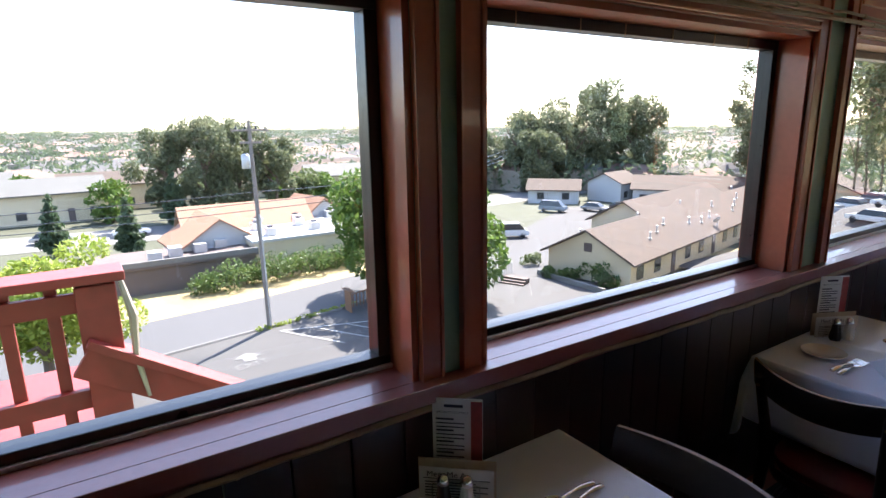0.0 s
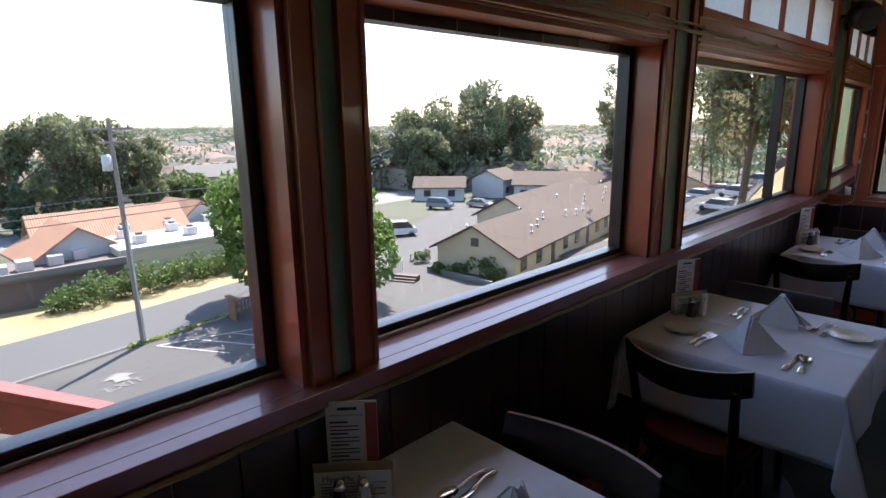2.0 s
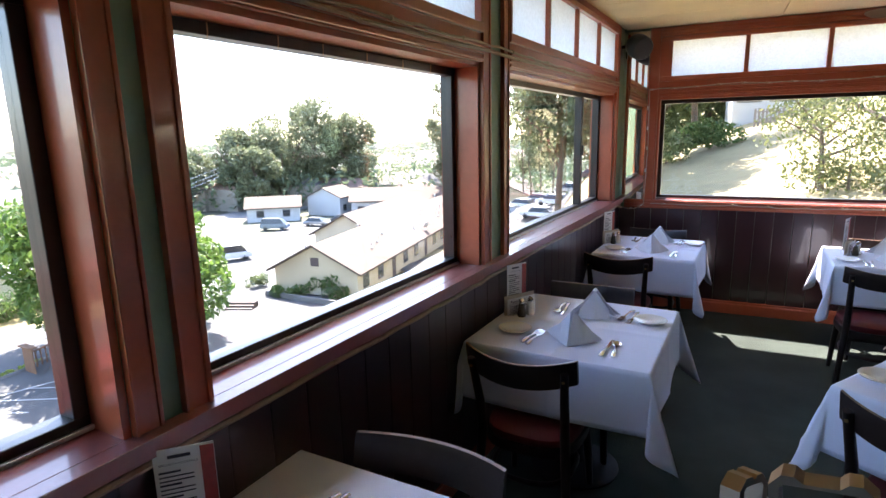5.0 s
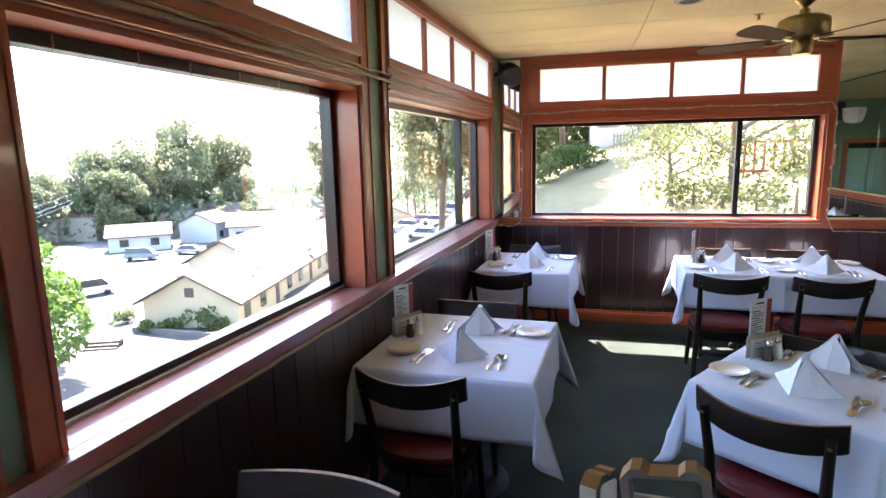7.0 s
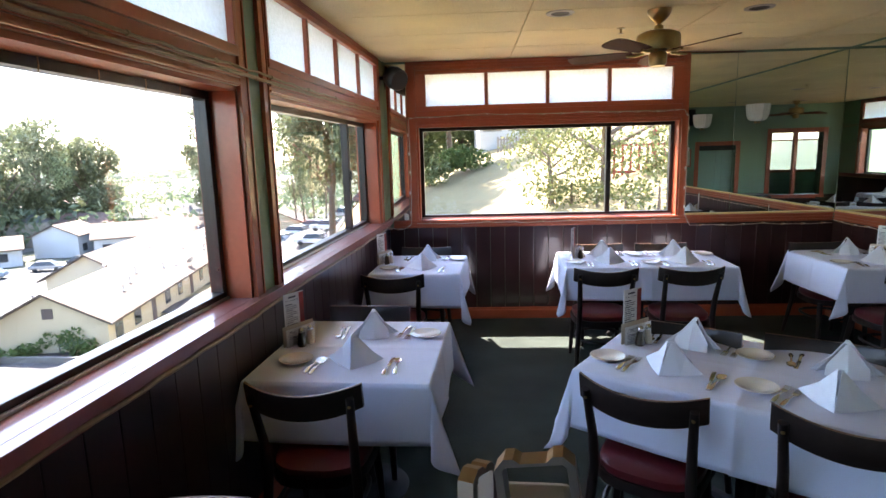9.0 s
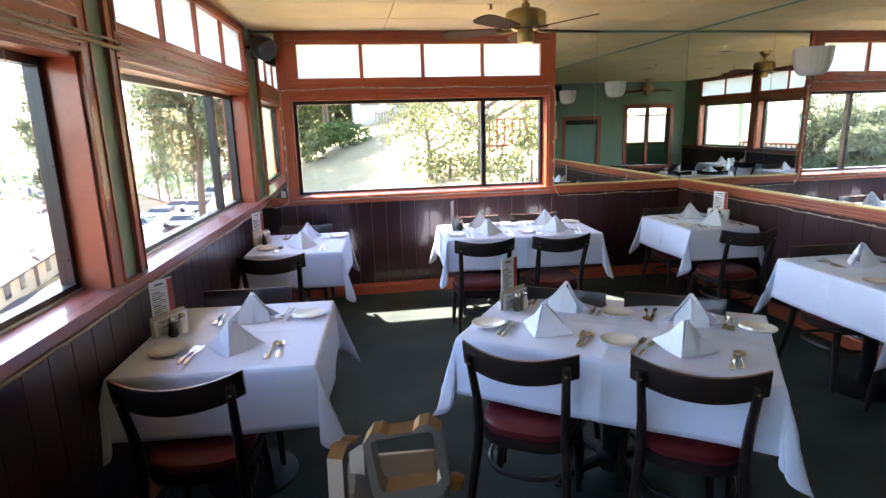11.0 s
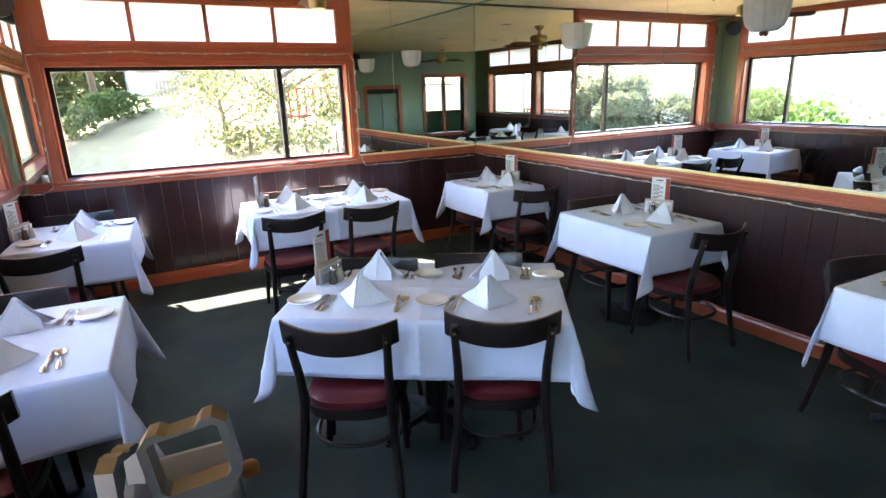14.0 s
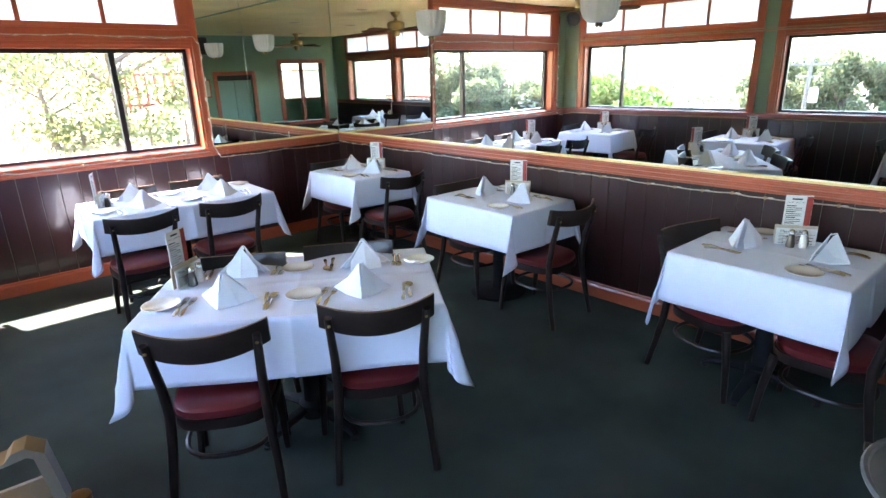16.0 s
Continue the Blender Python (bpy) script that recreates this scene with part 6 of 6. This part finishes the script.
def loop(w, h, m, d=0.0075):
    """An open rectangle with clipped corners; the top edge is gilt and dips between two shoulders."""
    c, k = 0.0029, 0.0022
    out = [(-w / 2 + c, 0), (w / 2 - c, 0), (w / 2, c), (w / 2, h - c), (w / 2 - c, h), (w / 2 - 1.9 * c, h), (w / 2 - 2.5 * c, h - 0.0014), (-w / 2 + 2.5 * c, h - 0.0014), (-w / 2 + 1.9 * c, h), (-w / 2 + c, h), (-w / 2, h - c), (-w / 2, c)]
    n = len(out)
    inn = [(-w / 2 + k + 0.0014, k * 1.5), (w / 2 - k - 0.0014, k * 1.5), (w / 2 - k, k * 1.5 + 0.0014), (w / 2 - k, h - k - 0.0014), (w / 2 - k, h - k - 0.001), (w / 2 - k - 0.001, h - k), (w / 2 - k - 0.0014, h - k), (-w / 2 + k + 0.0014, h - k), (-w / 2 + k + 0.001, h - k), (-w / 2 + k, h - k - 0.001), (-w / 2 + k, h - k - 0.0014), (-w / 2 + k, k * 1.5 + 0.0014)]
    bm = bmesh.new()
    fo, fi, bo, bi = [[bm.verts.new((x, y, z)) for x, z in ring] for y in (-d / 2, d / 2) for ring in (out, inn)]
    for i in range(n):
        j = (i + 1) % n
        gilt = 1 if 3 <= i <= 9 else 0
        for quad, g in (((fo[i], fo[j], fi[j], fi[i]), 0), ((bo[j], bo[i], bi[i], bi[j]), 0), ((fo[j], fo[i], bo[i], bo[j]), gilt), ((fi[i], fi[j], bi[j], bi[i]), 1 if i == 0 else 0)):
            bm.faces.new(quad).material_index = g
    ob = part("clamp_loop", bm, [M["pewter"], M["gold"]], stand, "open grey loop with a worn gold top edge")
    ob.matrix_basis = m


loop(0.0215, 0.0205, pose(0.0055, 0.0, 1.5935, -6, -9, -6))
loop(0.0135, 0.0200, pose(-0.0125, 0.003, 1.5875, -6, 10, 62), 0.005)
part("clamp_foot", B(-0.0165, -0.002, 1.572, -0.0065, 0.0115, 1.5885, bevel=0.002), M["pewter"], stand)


# ---- serving tray resting on a folding wooden stand near the mirrored wall ----
jack = thing("tray_stand", pose(2.77, 0.011, 0, 0, 0, 20), "folding dark wooden tray stand with crossed legs", "stand")
for s in (-1, 1):
    for e in (-1, 1):
        part("leg", tube(bmesh.new(), [(0.17 * e, s * 0.2 + 0.016 * e, 0.005), (-0.17 * e, s * 0.2 + 0.016 * e, 0.705)], 0.014, 10), M["chair"], jack, smooth=True)
    part("strap", B(-0.17, s * 0.12 - 0.02, 0.7, 0.17, s * 0.12 + 0.02, 0.704), M["cable"], jack, "dark webbing strap")
    part("top_rail", tube(bmesh.new(), [(0.17 * s, -0.23, 0.712), (0.17 * s, 0.23, 0.712)], 0.013, 10), M["chair"], jack, smooth=True)
tray = thing("serving_tray", pose(2.77, 0.011, 0.726), "round grey serving tray with a worn metal rim", "tray")
part("dish", lathe(bmesh.new(), [(0.001, 0.0), (0.225, 0.0), (0.243, 0.02), (0.24, 0.022), (0.222, 0.006), (0.001, 0.006)], 48), M["iron"], tray, smooth=True)
part("rim", lathe(bmesh.new(), [(0.24, 0.016), (0.254, 0.016), (0.257, 0.024), (0.252, 0.031), (0.243, 0.03), (0.238, 0.023)], 48), M["pewter"], tray, "worn bright metal rim", True)
